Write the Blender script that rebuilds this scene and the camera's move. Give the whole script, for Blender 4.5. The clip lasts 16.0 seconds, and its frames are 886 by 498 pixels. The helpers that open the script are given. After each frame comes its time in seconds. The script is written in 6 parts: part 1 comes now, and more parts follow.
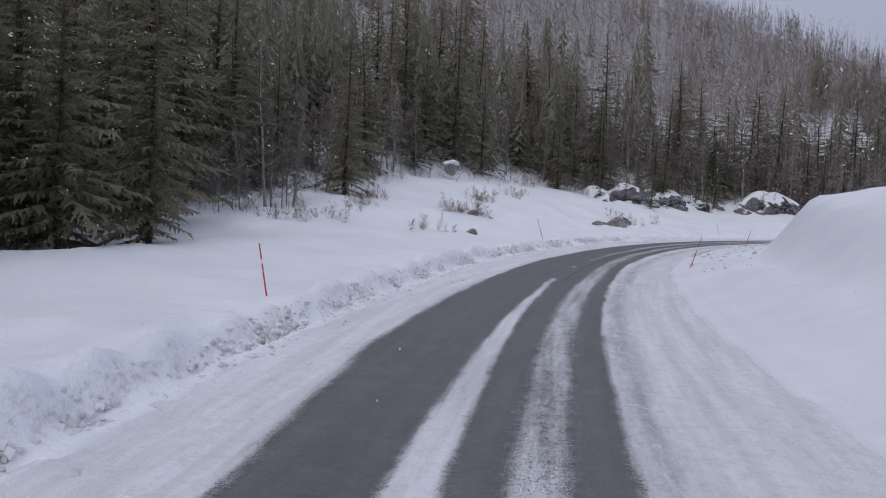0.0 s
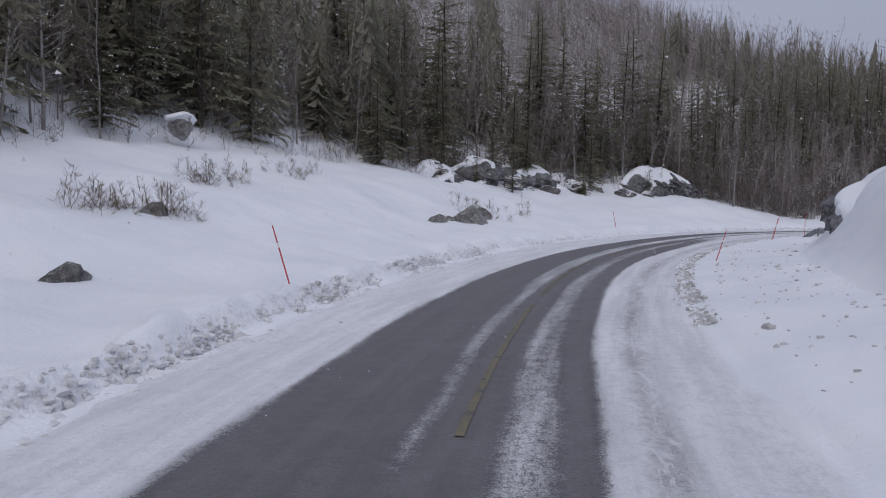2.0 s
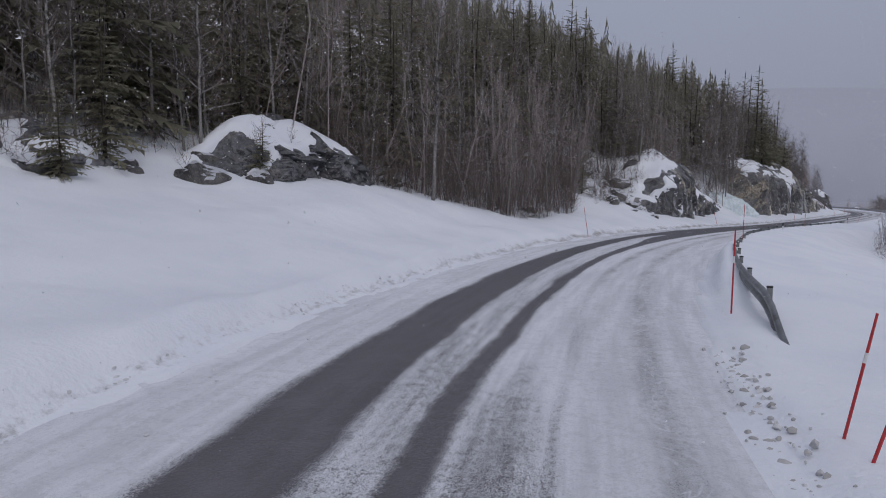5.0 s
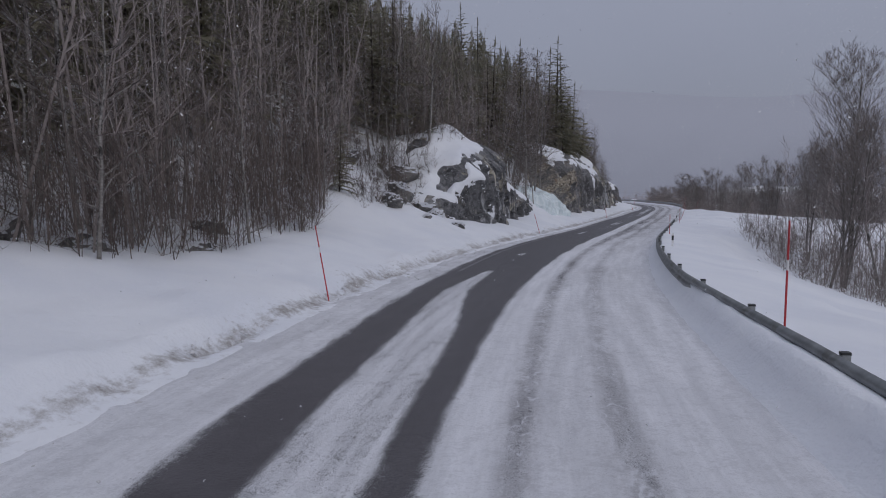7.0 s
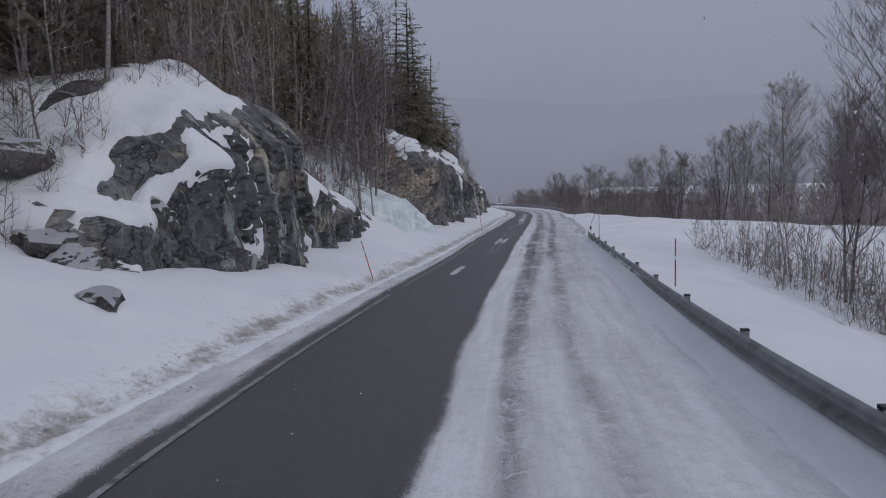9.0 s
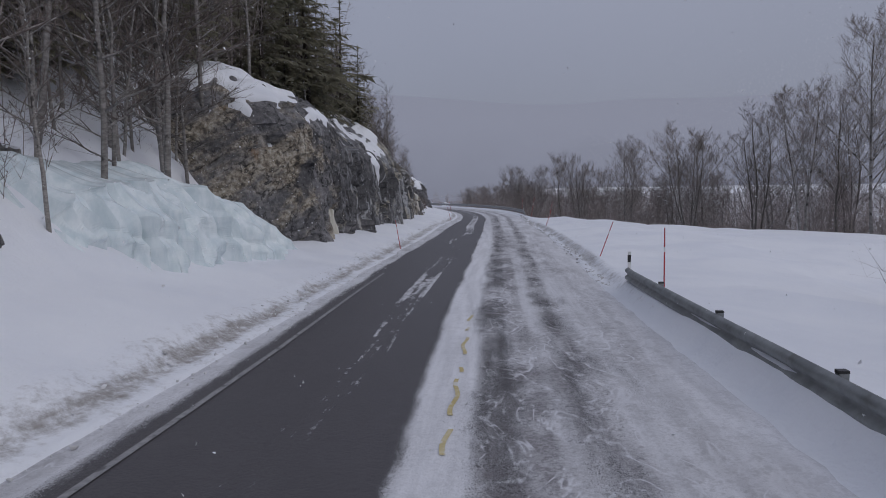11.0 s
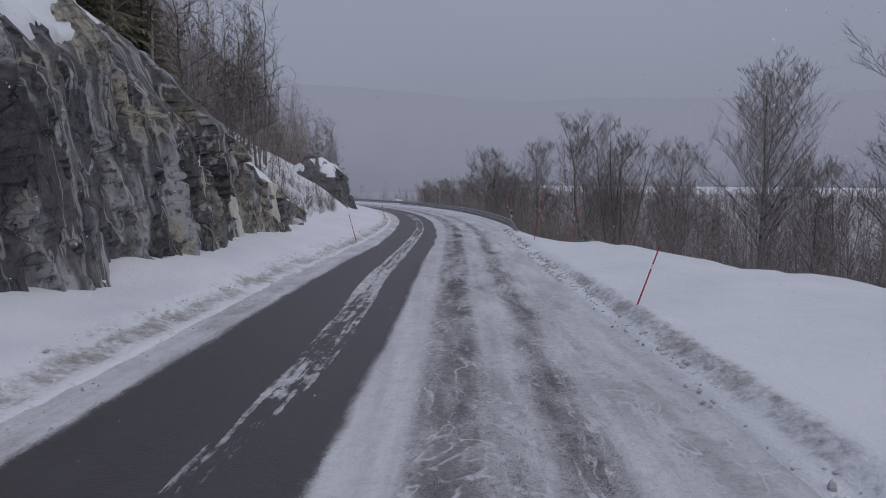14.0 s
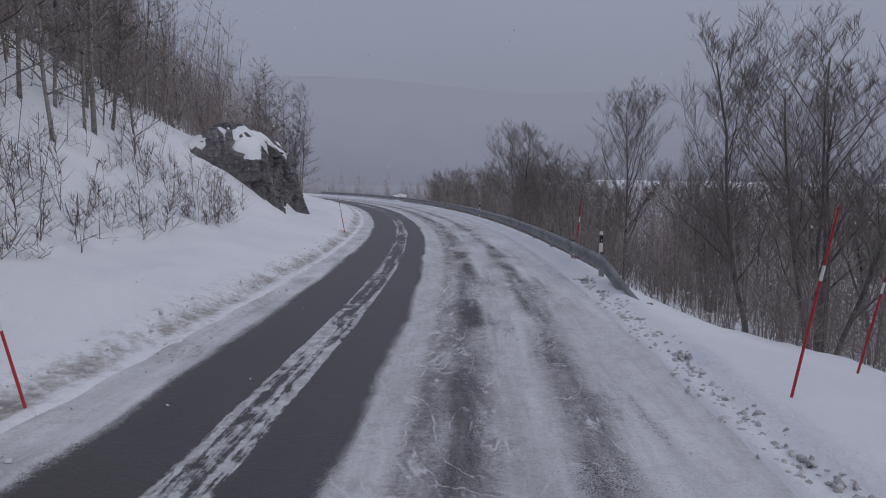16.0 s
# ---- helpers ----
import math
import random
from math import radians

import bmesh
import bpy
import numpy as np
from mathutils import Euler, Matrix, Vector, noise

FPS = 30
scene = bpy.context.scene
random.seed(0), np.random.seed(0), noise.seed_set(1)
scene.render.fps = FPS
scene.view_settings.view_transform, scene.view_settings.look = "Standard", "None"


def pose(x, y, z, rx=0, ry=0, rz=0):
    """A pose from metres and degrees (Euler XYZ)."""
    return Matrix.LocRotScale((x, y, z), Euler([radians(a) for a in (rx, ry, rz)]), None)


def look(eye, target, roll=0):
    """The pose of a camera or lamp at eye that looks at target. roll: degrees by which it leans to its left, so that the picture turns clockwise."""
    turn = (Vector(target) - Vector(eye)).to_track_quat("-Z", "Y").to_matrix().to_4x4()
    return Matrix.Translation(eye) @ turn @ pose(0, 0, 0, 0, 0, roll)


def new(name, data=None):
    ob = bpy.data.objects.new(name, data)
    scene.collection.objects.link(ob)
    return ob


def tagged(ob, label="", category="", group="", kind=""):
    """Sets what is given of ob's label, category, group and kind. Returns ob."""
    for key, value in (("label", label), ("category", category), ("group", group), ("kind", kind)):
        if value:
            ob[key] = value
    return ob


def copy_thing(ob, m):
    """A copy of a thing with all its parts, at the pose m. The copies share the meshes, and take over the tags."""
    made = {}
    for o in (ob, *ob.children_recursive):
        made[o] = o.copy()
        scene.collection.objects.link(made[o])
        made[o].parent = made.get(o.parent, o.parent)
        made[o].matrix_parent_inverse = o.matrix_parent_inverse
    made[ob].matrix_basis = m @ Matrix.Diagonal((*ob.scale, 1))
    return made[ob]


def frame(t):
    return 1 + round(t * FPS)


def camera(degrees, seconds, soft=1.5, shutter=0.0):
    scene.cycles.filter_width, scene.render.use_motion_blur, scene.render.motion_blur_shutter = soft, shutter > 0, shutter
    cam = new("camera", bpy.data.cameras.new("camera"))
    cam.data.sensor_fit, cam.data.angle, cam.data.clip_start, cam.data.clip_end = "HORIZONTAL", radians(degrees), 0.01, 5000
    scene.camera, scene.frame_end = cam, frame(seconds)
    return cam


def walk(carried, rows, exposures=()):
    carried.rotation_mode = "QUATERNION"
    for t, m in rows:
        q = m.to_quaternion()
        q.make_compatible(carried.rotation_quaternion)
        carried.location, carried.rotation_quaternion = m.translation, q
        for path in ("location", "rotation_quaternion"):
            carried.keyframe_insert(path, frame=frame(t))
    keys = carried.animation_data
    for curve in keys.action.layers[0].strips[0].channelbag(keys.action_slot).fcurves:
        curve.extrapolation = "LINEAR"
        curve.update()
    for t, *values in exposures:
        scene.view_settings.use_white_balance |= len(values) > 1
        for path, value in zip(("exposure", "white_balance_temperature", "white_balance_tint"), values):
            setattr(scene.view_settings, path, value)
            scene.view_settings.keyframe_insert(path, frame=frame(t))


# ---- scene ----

# ---------- camera and its walk ----------
cam = camera(63.5, 16.0, soft=1.0)
# seconds, x, y, z, yaw, pitch, roll
PATH = [
    (0.0, 0.00, -0.00, 2.50, -0.00, -3.76, 2.29),
    (0.5, 0.93, 6.79, 2.50, -3.21, -4.04, 2.09),
    (1.0, 2.16, 13.54, 2.57, -6.72, -4.16, 1.91),
    (1.5, 3.75, 20.22, 2.50, -9.39, -4.34, 1.67),
    (2.0, 5.75, 26.81, 2.50, -12.49, -4.51, 1.15),
    (2.5, 8.15, 33.26, 2.53, -16.91, -4.76, 0.95),
    (3.0, 10.99, 39.50, 2.58, -21.38, -4.86, 0.75),
    (3.5, 14.26, 45.48, 2.52, -25.80, -5.02, 0.69),
    (4.0, 18.01, 51.10, 2.50, -29.93, -5.24, 0.61),
    (4.2, 19.64, 53.24, 2.50, -31.61, -5.25, 0.63),
    (4.7, 23.97, 58.30, 2.52, -35.93, -5.22, 0.72),
    (5.2, 28.64, 62.97, 2.54, -40.35, -5.18, 0.88),
    (5.8, 34.62, 68.12, 2.53, -45.61, -5.20, 1.05),
    (6.3, 39.84, 72.06, 2.47, -49.75, -5.31, 0.91),
    (6.5, 41.98, 73.55, 2.44, -51.34, -5.37, 0.75),
    (7.0, 47.48, 77.05, 2.33, -55.42, -5.34, 0.11),
    (7.5, 53.21, 80.24, 2.14, -59.18, -5.22, -0.64),
    (8.0, 59.20, 83.05, 2.00, -62.08, -5.07, -1.24),
    (8.5, 65.31, 85.70, 1.90, -64.39, -4.91, -1.51),
    (9.0, 71.56, 88.10, 1.80, -66.36, -4.85, -1.35),
    (9.2, 74.10, 89.01, 1.73, -66.51, -4.94, -1.25),
    (9.7, 80.49, 91.14, 1.54, -67.24, -5.05, -0.99),
    (10.3, 88.25, 93.48, 1.32, -68.70, -4.99, -0.82),
    (10.8, 94.76, 95.31, 1.14, -69.93, -4.95, -0.84),
    (11.3, 101.29, 97.08, 0.97, -70.84, -5.05, -0.94),
    (11.5, 103.90, 97.79, 0.91, -71.08, -5.15, -0.97),
    (12.0, 110.43, 99.61, 0.78, -71.97, -5.16, -0.91),
    (12.5, 116.96, 101.39, 0.68, -72.48, -5.32, -0.57),
    (13.0, 123.45, 103.06, 0.57, -72.77, -5.37, -0.14),
    (13.5, 129.90, 104.76, 0.51, -73.01, -5.41, 0.05),
    (14.0, 136.29, 106.43, 0.44, -73.03, -5.32, 0.34),
    (14.5, 142.55, 108.12, 0.37, -72.86, -5.55, 0.63),
    (15.0, 148.65, 109.84, 0.25, -72.72, -5.53, 0.83),
    (15.5, 154.69, 111.56, 0.20, -72.30, -5.57, 0.81),
    (16.0, 160.71, 113.26, 0.17, -71.68, -5.88, 0.69),
]
walk(cam, [(t, pose(x, y, z, 90 + p, 0, yaw) @ pose(0, 0, 0, 0, 0, roll)) for t, x, y, z, yaw, p, roll in PATH],
     exposures=[(0.0, -0.08), (1.5, -0.14), (3.5, -0.22), (6.5, -0.47), (9.0, -0.49), (12.5, -0.45), (16.0, -0.49)])

# ---------- overcast daylight ----------
SUN_TURN, SUN_HEIGHT = radians(200), radians(38)
world = bpy.data.worlds.new("overcast")
scene.world = world
world.use_nodes = True
wt = world.node_tree
wt.nodes.clear()
w_out = wt.nodes.new("ShaderNodeOutputWorld")
w_bg = wt.nodes.new("ShaderNodeBackground")
w_sky = wt.nodes.new("ShaderNodeTexSky")
w_sky.sky_type, w_sky.sun_disc = "NISHITA", False
w_sky.sun_elevation, w_sky.sun_rotation = SUN_HEIGHT, SUN_TURN
w_sky.air_density, w_sky.dust_density = 1.0, 4.0
w_co = wt.nodes.new("ShaderNodeTexCoord")
w_sep = wt.nodes.new("ShaderNodeSeparateXYZ")
w_ramp = wt.nodes.new("ShaderNodeValToRGB")
w_noise = wt.nodes.new("ShaderNodeTexNoise")
w_noise.inputs["Scale"].default_value, w_noise.inputs["Detail"].default_value = 2.2, 4
w_add = wt.nodes.new("ShaderNodeMath")
w_add.operation = "MULTIPLY_ADD"
w_add.inputs[1].default_value, w_add.inputs[2].default_value = 0.16, -0.08
w_sum = wt.nodes.new("ShaderNodeMath")
w_sum.operation = "ADD"
w_mix = wt.nodes.new("ShaderNodeMix")
w_mix.data_type = "RGBA"
w_mix.inputs["Factor"].default_value = 0.985
ramp = w_ramp.color_ramp
ramp.elements[0].position, ramp.elements[0].color = 0.0, (0.298, 0.316, 0.410, 1)
ramp.elements[1].position, ramp.elements[1].color = 1.0, (0.665, 0.697, 0.85, 1)
for at, col in ((0.10, (0.315, 0.334, 0.432, 1)), (0.30, (0.385, 0.408, 0.520, 1))):
    ramp.elements.new(at).color = col
w_bg.inputs["Strength"].default_value = 1.0
wt.links.new(w_co.outputs["Generated"], w_sep.inputs[0])
wt.links.new(w_co.outputs["Generated"], w_noise.inputs["Vector"])
wt.links.new(w_noise.outputs["Fac"], w_add.inputs[0])
wt.links.new(w_sep.outputs["Z"], w_sum.inputs[0])
wt.links.new(w_add.outputs[0], w_sum.inputs[1])
wt.links.new(w_sum.outputs[0], w_ramp.inputs[0])
wt.links.new(w_sky.outputs[0], w_mix.inputs["A"])
wt.links.new(w_ramp.outputs[0], w_mix.inputs["B"])
wt.links.new(w_mix.outputs["Result"], w_bg.inputs["Color"])
wt.links.new(w_bg.outputs[0], w_out.inputs[0])

sun = new("sun", bpy.data.lights.new("sun", "SUN"))
sun.data.energy, sun.data.angle, sun.data.color = 0.60, radians(40), (1.0, 0.97, 0.93)
sun.matrix_world = look((0, 0, 60), (60 * math.cos(radians(250)) * -1, 60 * math.sin(radians(250)) * -1, 12))


# ---------- noise and the road's own frame: s metres along, d metres to its left ----------
def lattice(ix, iy, iz):
    h = (ix * 374761393 + iy * 668265263 + iz * 2147483647 + 1442695041) & 0xFFFFFFFF
    h = ((h ^ (h >> 13)) * 1274126177) & 0xFFFFFFFF
    h = ((h ^ (h >> 16)) * 2246822519) & 0xFFFFFFFF
    return ((h ^ (h >> 15)) & 0xFFFFFF) / 16777215.0


def vnoise(x, y, z=0.0):
    x, y, z = np.broadcast_arrays(np.asarray(x, float), np.asarray(y, float), np.asarray(z, float))
    ix, iy, iz = np.floor(x).astype(np.int64), np.floor(y).astype(np.int64), np.floor(z).astype(np.int64)
    fx, fy, fz = x - ix, y - iy, z - iz
    fx, fy, fz = (f * f * (3 - 2 * f) for f in (fx, fy, fz))
    out = 0
    for cx in (0, 1):
        for cy in (0, 1):
            for cz in (0, 1):
                w = (fx if cx else 1 - fx) * (fy if cy else 1 - fy) * (fz if cz else 1 - fz)
                out = out + w * lattice(ix + cx, iy + cy, iz + cz)
    return out * 2 - 1


def fbm(x, y, z=0.0, octaves=4):
    out, amp = 0, 1.0
    for k in range(octaves):
        f = 2.03 ** k
        out = out + amp * vnoise(np.asarray(x) * f + 7.1 * k, np.asarray(y) * f - 3.7 * k, np.asarray(z) * f + 1.3 * k)
        amp *= 0.5
    return out


def smooth(a, b, x):
    u = np.clip((np.asarray(x, float) - a) / (b - a), 0, 1)
    return u * u * (3 - 2 * u)


rows = np.array([r[:4] for r in PATH])
slopes = np.gradient(rows, rows[:, 0], axis=0)
fine_t = np.linspace(0, 16, 1601)
k = np.clip(np.searchsorted(rows[:, 0], fine_t, side="right") - 1, 0, len(rows) - 2)
hh = (rows[k + 1, 0] - rows[k, 0])[:, None]
uu = (fine_t - rows[k, 0])[:, None] / hh
line = ((2 * uu**3 - 3 * uu**2 + 1) * rows[k] + (uu**3 - 2 * uu**2 + uu) * hh * slopes[k]
        + (-2 * uu**3 + 3 * uu**2) * rows[k + 1] + (uu**3 - uu**2) * hh * slopes[k + 1])
run = np.r_[0, np.cumsum(np.hypot(*np.diff(line[:, 1:3], axis=0).T))]
S_END = run[-1]
turn = np.unwrap(np.arctan2(np.gradient(line[:, 2]), np.gradient(line[:, 1])))
turn = np.convolve(np.pad(turn, 60, mode="edge"), np.ones(121) / 121, "valid")
fall = np.convolve(np.pad(line[:, 3], 150, mode="edge"), np.ones(301) / 301, "valid") - 2.5

RS = np.arange(-70, 420.01, 0.5)
i0 = int(np.searchsorted(RS, 0.0))
r_turn = np.interp(RS, run, turn)
r_turn = np.where(RS < 0, turn[0] - 0.0045 * RS, r_turn)
r_turn = np.where(RS > 224, r_turn + (np.clip(RS, 224, 345) - 224) / 235.0, r_turn)
r_x, r_y = np.interp(RS, run, line[:, 1]), np.interp(RS, run, line[:, 2])
for i in range(int(np.searchsorted(RS, S_END)), len(RS)):
    m = (r_turn[i] + r_turn[i - 1]) / 2
    r_x[i], r_y[i] = r_x[i - 1] + 0.5 * math.cos(m), r_y[i - 1] + 0.5 * math.sin(m)
for i in range(i0 - 1, -1, -1):
    r_x[i], r_y[i] = r_x[i + 1] - 0.5 * math.cos(r_turn[i]), r_y[i + 1] - 0.5 * math.sin(r_turn[i])
r_z = np.where(RS > S_END, fall[-1] - 0.011 * (RS - S_END), np.interp(RS, run, fall))


def road_z(s):
    return np.interp(s, RS, r_z)


def spot(s, d):
    """World x and y of road coordinates; far to the right the lines fan out over the valley."""
    s, d = np.broadcast_arrays(np.asarray(s, float), np.asarray(d, float))
    a = np.interp(s, RS, r_turn)
    near = np.clip(d, -45, None)
    x = np.interp(s, RS, r_x) - np.sin(a) * near
    y = np.interp(s, RS, r_y) + np.cos(a) * near
    u = np.clip((-d - 45) / 1500, 0, None)
    fan = np.radians(np.interp(s, [-70, 0, 60, 130, 230, 420], [-140, -110, -75, -45, -22, 12]))
    return x + (2600 * np.cos(fan) + 60 - x) * u, y + (2600 * np.sin(fan) + 40 - y) * u


def edge_left(s):
    """Left edge of the bare asphalt."""
    return np.interp(s, [-70, 6, 12, 28, 54, 65, 95, 104, 128, 160, 176, 203, 220, 233, 420],
                     [2.5, 2.5, 2.95, 3.0, 3.2, 3.25, 3.05, 3.3, 3.95, 4.0, 4.25, 4.1, 3.6, 3.75, 3.75])


def foot_left(s):
    """Foot of the ploughed bank on the left."""
    return np.interp(s, [-70, 6, 20, 28, 57, 66, 92, 101, 128, 160, 178, 206, 222, 420],
                     [4.5, 4.5, 4.75, 5.0, 5.5, 5.4, 4.8, 4.9, 5.0, 4.75, 5.1, 5.2, 4.7, 4.9])


def foot_right(s):
    return -np.interp(s, [-70, 10, 20, 29, 43, 57, 68, 76, 86, 94, 166, 178, 201, 214, 230, 420],
                      [3.7, 3.7, 3.3, 2.9, 2.6, 2.15, 2.05, 2.2, 2.7, 3.05, 3.05, 3.25, 3.06, 2.85, 2.85, 2.85])


def left_height(s, d):
    f = foot_left(s)
    h_b = np.interp(s, [-70, 10, 40, 75, 100, 130, 160, 180, 215, 240, 420], [.6, .58, .5, .5, .45, .42, .34, .28, .3, .35, .35])
    h8 = np.interp(s, [-70, 35, 60, 75, 100, 118, 130, 140, 150, 156, 163, 172, 185, 210, 220, 240, 420],
                   [.75, .6, .8, .75, .9, .95, 1.1, .95, .9, 1.3, 1.1, .6, .9, .7, .8, .8, 1])
    h10 = np.interp(s, [-70, 40, 60, 80, 90, 97, 103, 108, 113, 120, 131, 138, 142, 150, 154, 163, 170, 173.5, 180, 200, 207, 212, 219, 226, 243, 248, 258, 270, 420],
                    [.7, .95, 1.2, 1.2, 1.5, 2.1, 2.1, 1.4, 1.1, 1.3, 2.2, 1.3, 1.0, 1.0, 2.6, 3.0, 3.2, 1.4, .9, 1.0, .9, .9, 1.6, 1.6, 1.9, 3.2, 3.0, 1.4, 1.4])
    h15 = np.interp(s, [-70, 20, 40, 56, 68, 80, 90, 97, 103, 110, 120, 133, 140, 150, 156, 165, 175, 200, 210, 220, 235, 245, 250, 270, 420],
                    [.5, .6, 2.2, 2.7, 2.6, 2.1, 2.4, 3.2, 3.0, 2.0, 2.6, 5.3, 6.2, 5.6, 5.6, 5.2, 6.6, 8.4, 8, 6, 5.6, 5.4, 5.6, 4, 3.5])
    h24 = np.interp(s, [-70, 20, 52, 68, 80, 97, 118, 140, 160, 180, 200, 215, 240, 260, 420],
                    [.8, 1.0, 4.7, 4.6, 4.9, 6.3, 7.6, 12, 11, 14, 16, 15, 13, 10, 8])
    up = np.interp(s, [-70, 20, 60, 100, 130, 160, 200, 230, 420], [.42, .50, .58, .56, .52, .48, .40, .24, .1])
    crest = f + 0.75
    out = np.where(d < f, 0.06 * smooth(-0.6, 0.4, d - f + 0.4), 0)
    out = np.where((d >= f) & (d < crest), 0.05 + (h_b - 0.05) * smooth(0, np.interp(s, [-70, 40, 70, 420], [0.5, 0.55, 1, 1]), (d - f) / 0.75), out)
    for a, ha, b, hb in ((crest, h_b, 8.0, h8), (8.0, h8, 10.5, h10), (10.5, h10, 15.0, h15), (15.0, h15, 24.0, h24)):
        u = np.clip((d - a) / (b - a), 0, 1)
        out = np.where((d >= a) & (d < b), ha + (hb - ha) * u, out)
    far = h24 + (d - 24) * up - np.clip(d - 165, 0, None) * up * 0.5
    return np.where(d >= 24, far, out)


def right_height(s, d):
    """d negative; ploughed bank, snow mound with rock inside the bend, then the fall to the valley."""
    e = -d + foot_right(s)
    h_b = np.interp(s, [-70, 10, 40, 57, 70, 84, 90, 160, 170, 180, 205, 215, 225, 420], [.25, .2, .18, .15, .12, .16, .54, .52, .26, .28, .27, .24, .2, .3])
    h6 = np.interp(s, [-70, 0, 20, 34, 50, 60, 66, 72, 84, 100, 130, 150, 165, 180, 205, 215, 224, 232, 420],
                   [.8, .8, .9, .75, .6, .5, .35, .1, .05, .2, .2, .2, .25, .4, .45, .5, -.15, -1.2, -1.2])
    h8 = np.interp(s, [-70, 0, 12, 20, 30, 36, 48, 60, 65, 69, 75, 84, 100, 130, 142, 152, 165, 180, 196, 205, 214, 222, 230, 420],
                   [1.6, 1.7, 2.1, 2.7, 3.1, 3.3, 3.6, 3.5, 2.6, 1.0, .2, -.3, -.4, -.6, -.8, -.4, .1, .4, .5, .6, -.05, -1.2, -2.3, -2.4])
    h12 = np.interp(s, [-70, 0, 20, 35, 50, 60, 66, 71, 80, 100, 130, 142, 152, 165, 180, 196, 205, 214, 222, 230, 420],
                    [2.8, 2.8, 3.4, 4.0, 4.3, 4.1, 3.0, 1.2, -.4, -.9, -1.9, -2.3, -1.7, -1.0, .3, .4, -.3, -1.8, -2.8, -3.6, -3.6])
    h17 = np.interp(s, [-70, 0, 20, 34, 48, 60, 66, 74, 84, 100, 130, 142, 152, 165, 180, 195, 205, 216, 230, 420],
                    [3.6, 3.6, 4.2, 4.8, 5.0, 4.6, 3.0, .6, -.9, -1.3, -3.2, -3.6, -2.8, -2.2, .2, .2, -1.4, -3.6, -5, -5])
    h30 = np.interp(s, [-70, 40, 60, 80, 100, 130, 150, 170, 190, 205, 230, 420], [6, 7, 5, 0, -1.8, -4.5, -4, -1.2, -.5, -2.5, -6, -7])
    h45 = np.interp(s, [-70, 40, 60, 80, 100, 130, 170, 200, 230, 420], [7, 7, 4, -1, -3, -6, -5, -4.5, -7, -8])
    out = np.where(e < 0, 0.04, 0.04 + (h_b - 0.04) * smooth(0, 0.45, e))
    f = -foot_right(s) + 0.45
    for a, ha, b, hb in ((f, h_b, 6.0, h6), (6.0, h6, 8.4, h8), (8.4, h8, 12.0, h12), (12.0, h12, 17.0, h17), (17.0, h17, 30.0, h30), (30.0, h30, 45.0, h45)):
        u = smooth(0, 1, (-d - a) / (b - a)) * 0.5 + np.clip((-d - a) / (b - a), 0, 1) * 0.5
        out = np.where((-d >= a) & (-d < b), ha + (hb - ha) * u, out)
    plain = -9.0 - road_z(s)
    far = h45 + (plain - h45) * smooth(45, 130, -d)
    return np.where(-d >= 45, far, out)


def ground_h(s, d):
    s, d = np.broadcast_arrays(np.asarray(s, float), np.asarray(d, float))
    h = np.where(d >= 0, left_height(s, d), right_height(s, d))
    x, y = spot(s, d)
    away = smooth(4.3, 6.5, np.abs(d))
    h = np.asarray(h)
    h = h + away * (0.14 * fbm(x * 0.35, y * 0.35, 0, 3) + 0.05 * fbm(x * 1.1, y * 1.1, 2, 3) + 0.22 * smooth(8, 13, d) * fbm(x * 0.22, y * 0.22, 6, 2) + 0.5 * smooth(17, 40, np.abs(d)) * fbm(x * 0.12, y * 0.12, 4, 3))
    return h + smooth(28, 60, d) * 3.0 * fbm(x * 0.03, y * 0.03, 9, 3)


CRAGS = []  # stations, offsets and heights of the slopes on top of the rock faces


def crag_h(s, d):
    """Height of the rock's top over the road, or far below where there is none."""
    for rows_s, ds, hs in CRAGS:
        if rows_s[0] + 1 < s < rows_s[-1] - 1 and d > 0:
            i = int(np.searchsorted(rows_s, s))
            if ds[i, 0] < d < ds[i, -1]:
                return float(np.interp(d, ds[i], hs[i]))
    return -99.0


def at(s, d, sink=0.0):
    """The point on the snow at road coordinates."""
    x, y = spot(s, d)
    return Vector((float(x), float(y), float(road_z(s)) + max(float(ground_h(s, d)), crag_h(s, d)) - sink))


def along(s):
    return float(np.interp(s, RS, r_turn))


# ---------- materials ----------
def material(name, rough=0.7, colour=(0.5, 0.5, 0.5)):
    m = bpy.data.materials.new(name)
    m.use_nodes = True
    b = m.node_tree.nodes["Principled BSDF"]
    b.inputs["Roughness"].default_value = rough
    b.inputs["Base Color"].default_value = (*colour, 1)
    return m, m.node_tree, b


def node(nt, kind, **inputs):
    n = nt.nodes.new(kind)
    for key, value in inputs.items():
        n.inputs[key.replace("_", " ")].default_value = value
    return n


def coords(nt, out="Object"):
    return nt.nodes.new("ShaderNodeTexCoord").outputs[out]


def stretched(nt, vec, scale):
    n = nt.nodes.new("ShaderNodeMapping")
    n.inputs["Scale"].default_value = scale
    nt.links.new(vec, n.inputs["Vector"])
    return n.outputs[0]


def noisy(nt, vec, scale, detail=5, rough=0.55):
    n = node(nt, "ShaderNodeTexNoise", Scale=scale, Detail=detail, Roughness=rough)
    nt.links.new(vec, n.inputs["Vector"])
    return n.outputs["Fac"]


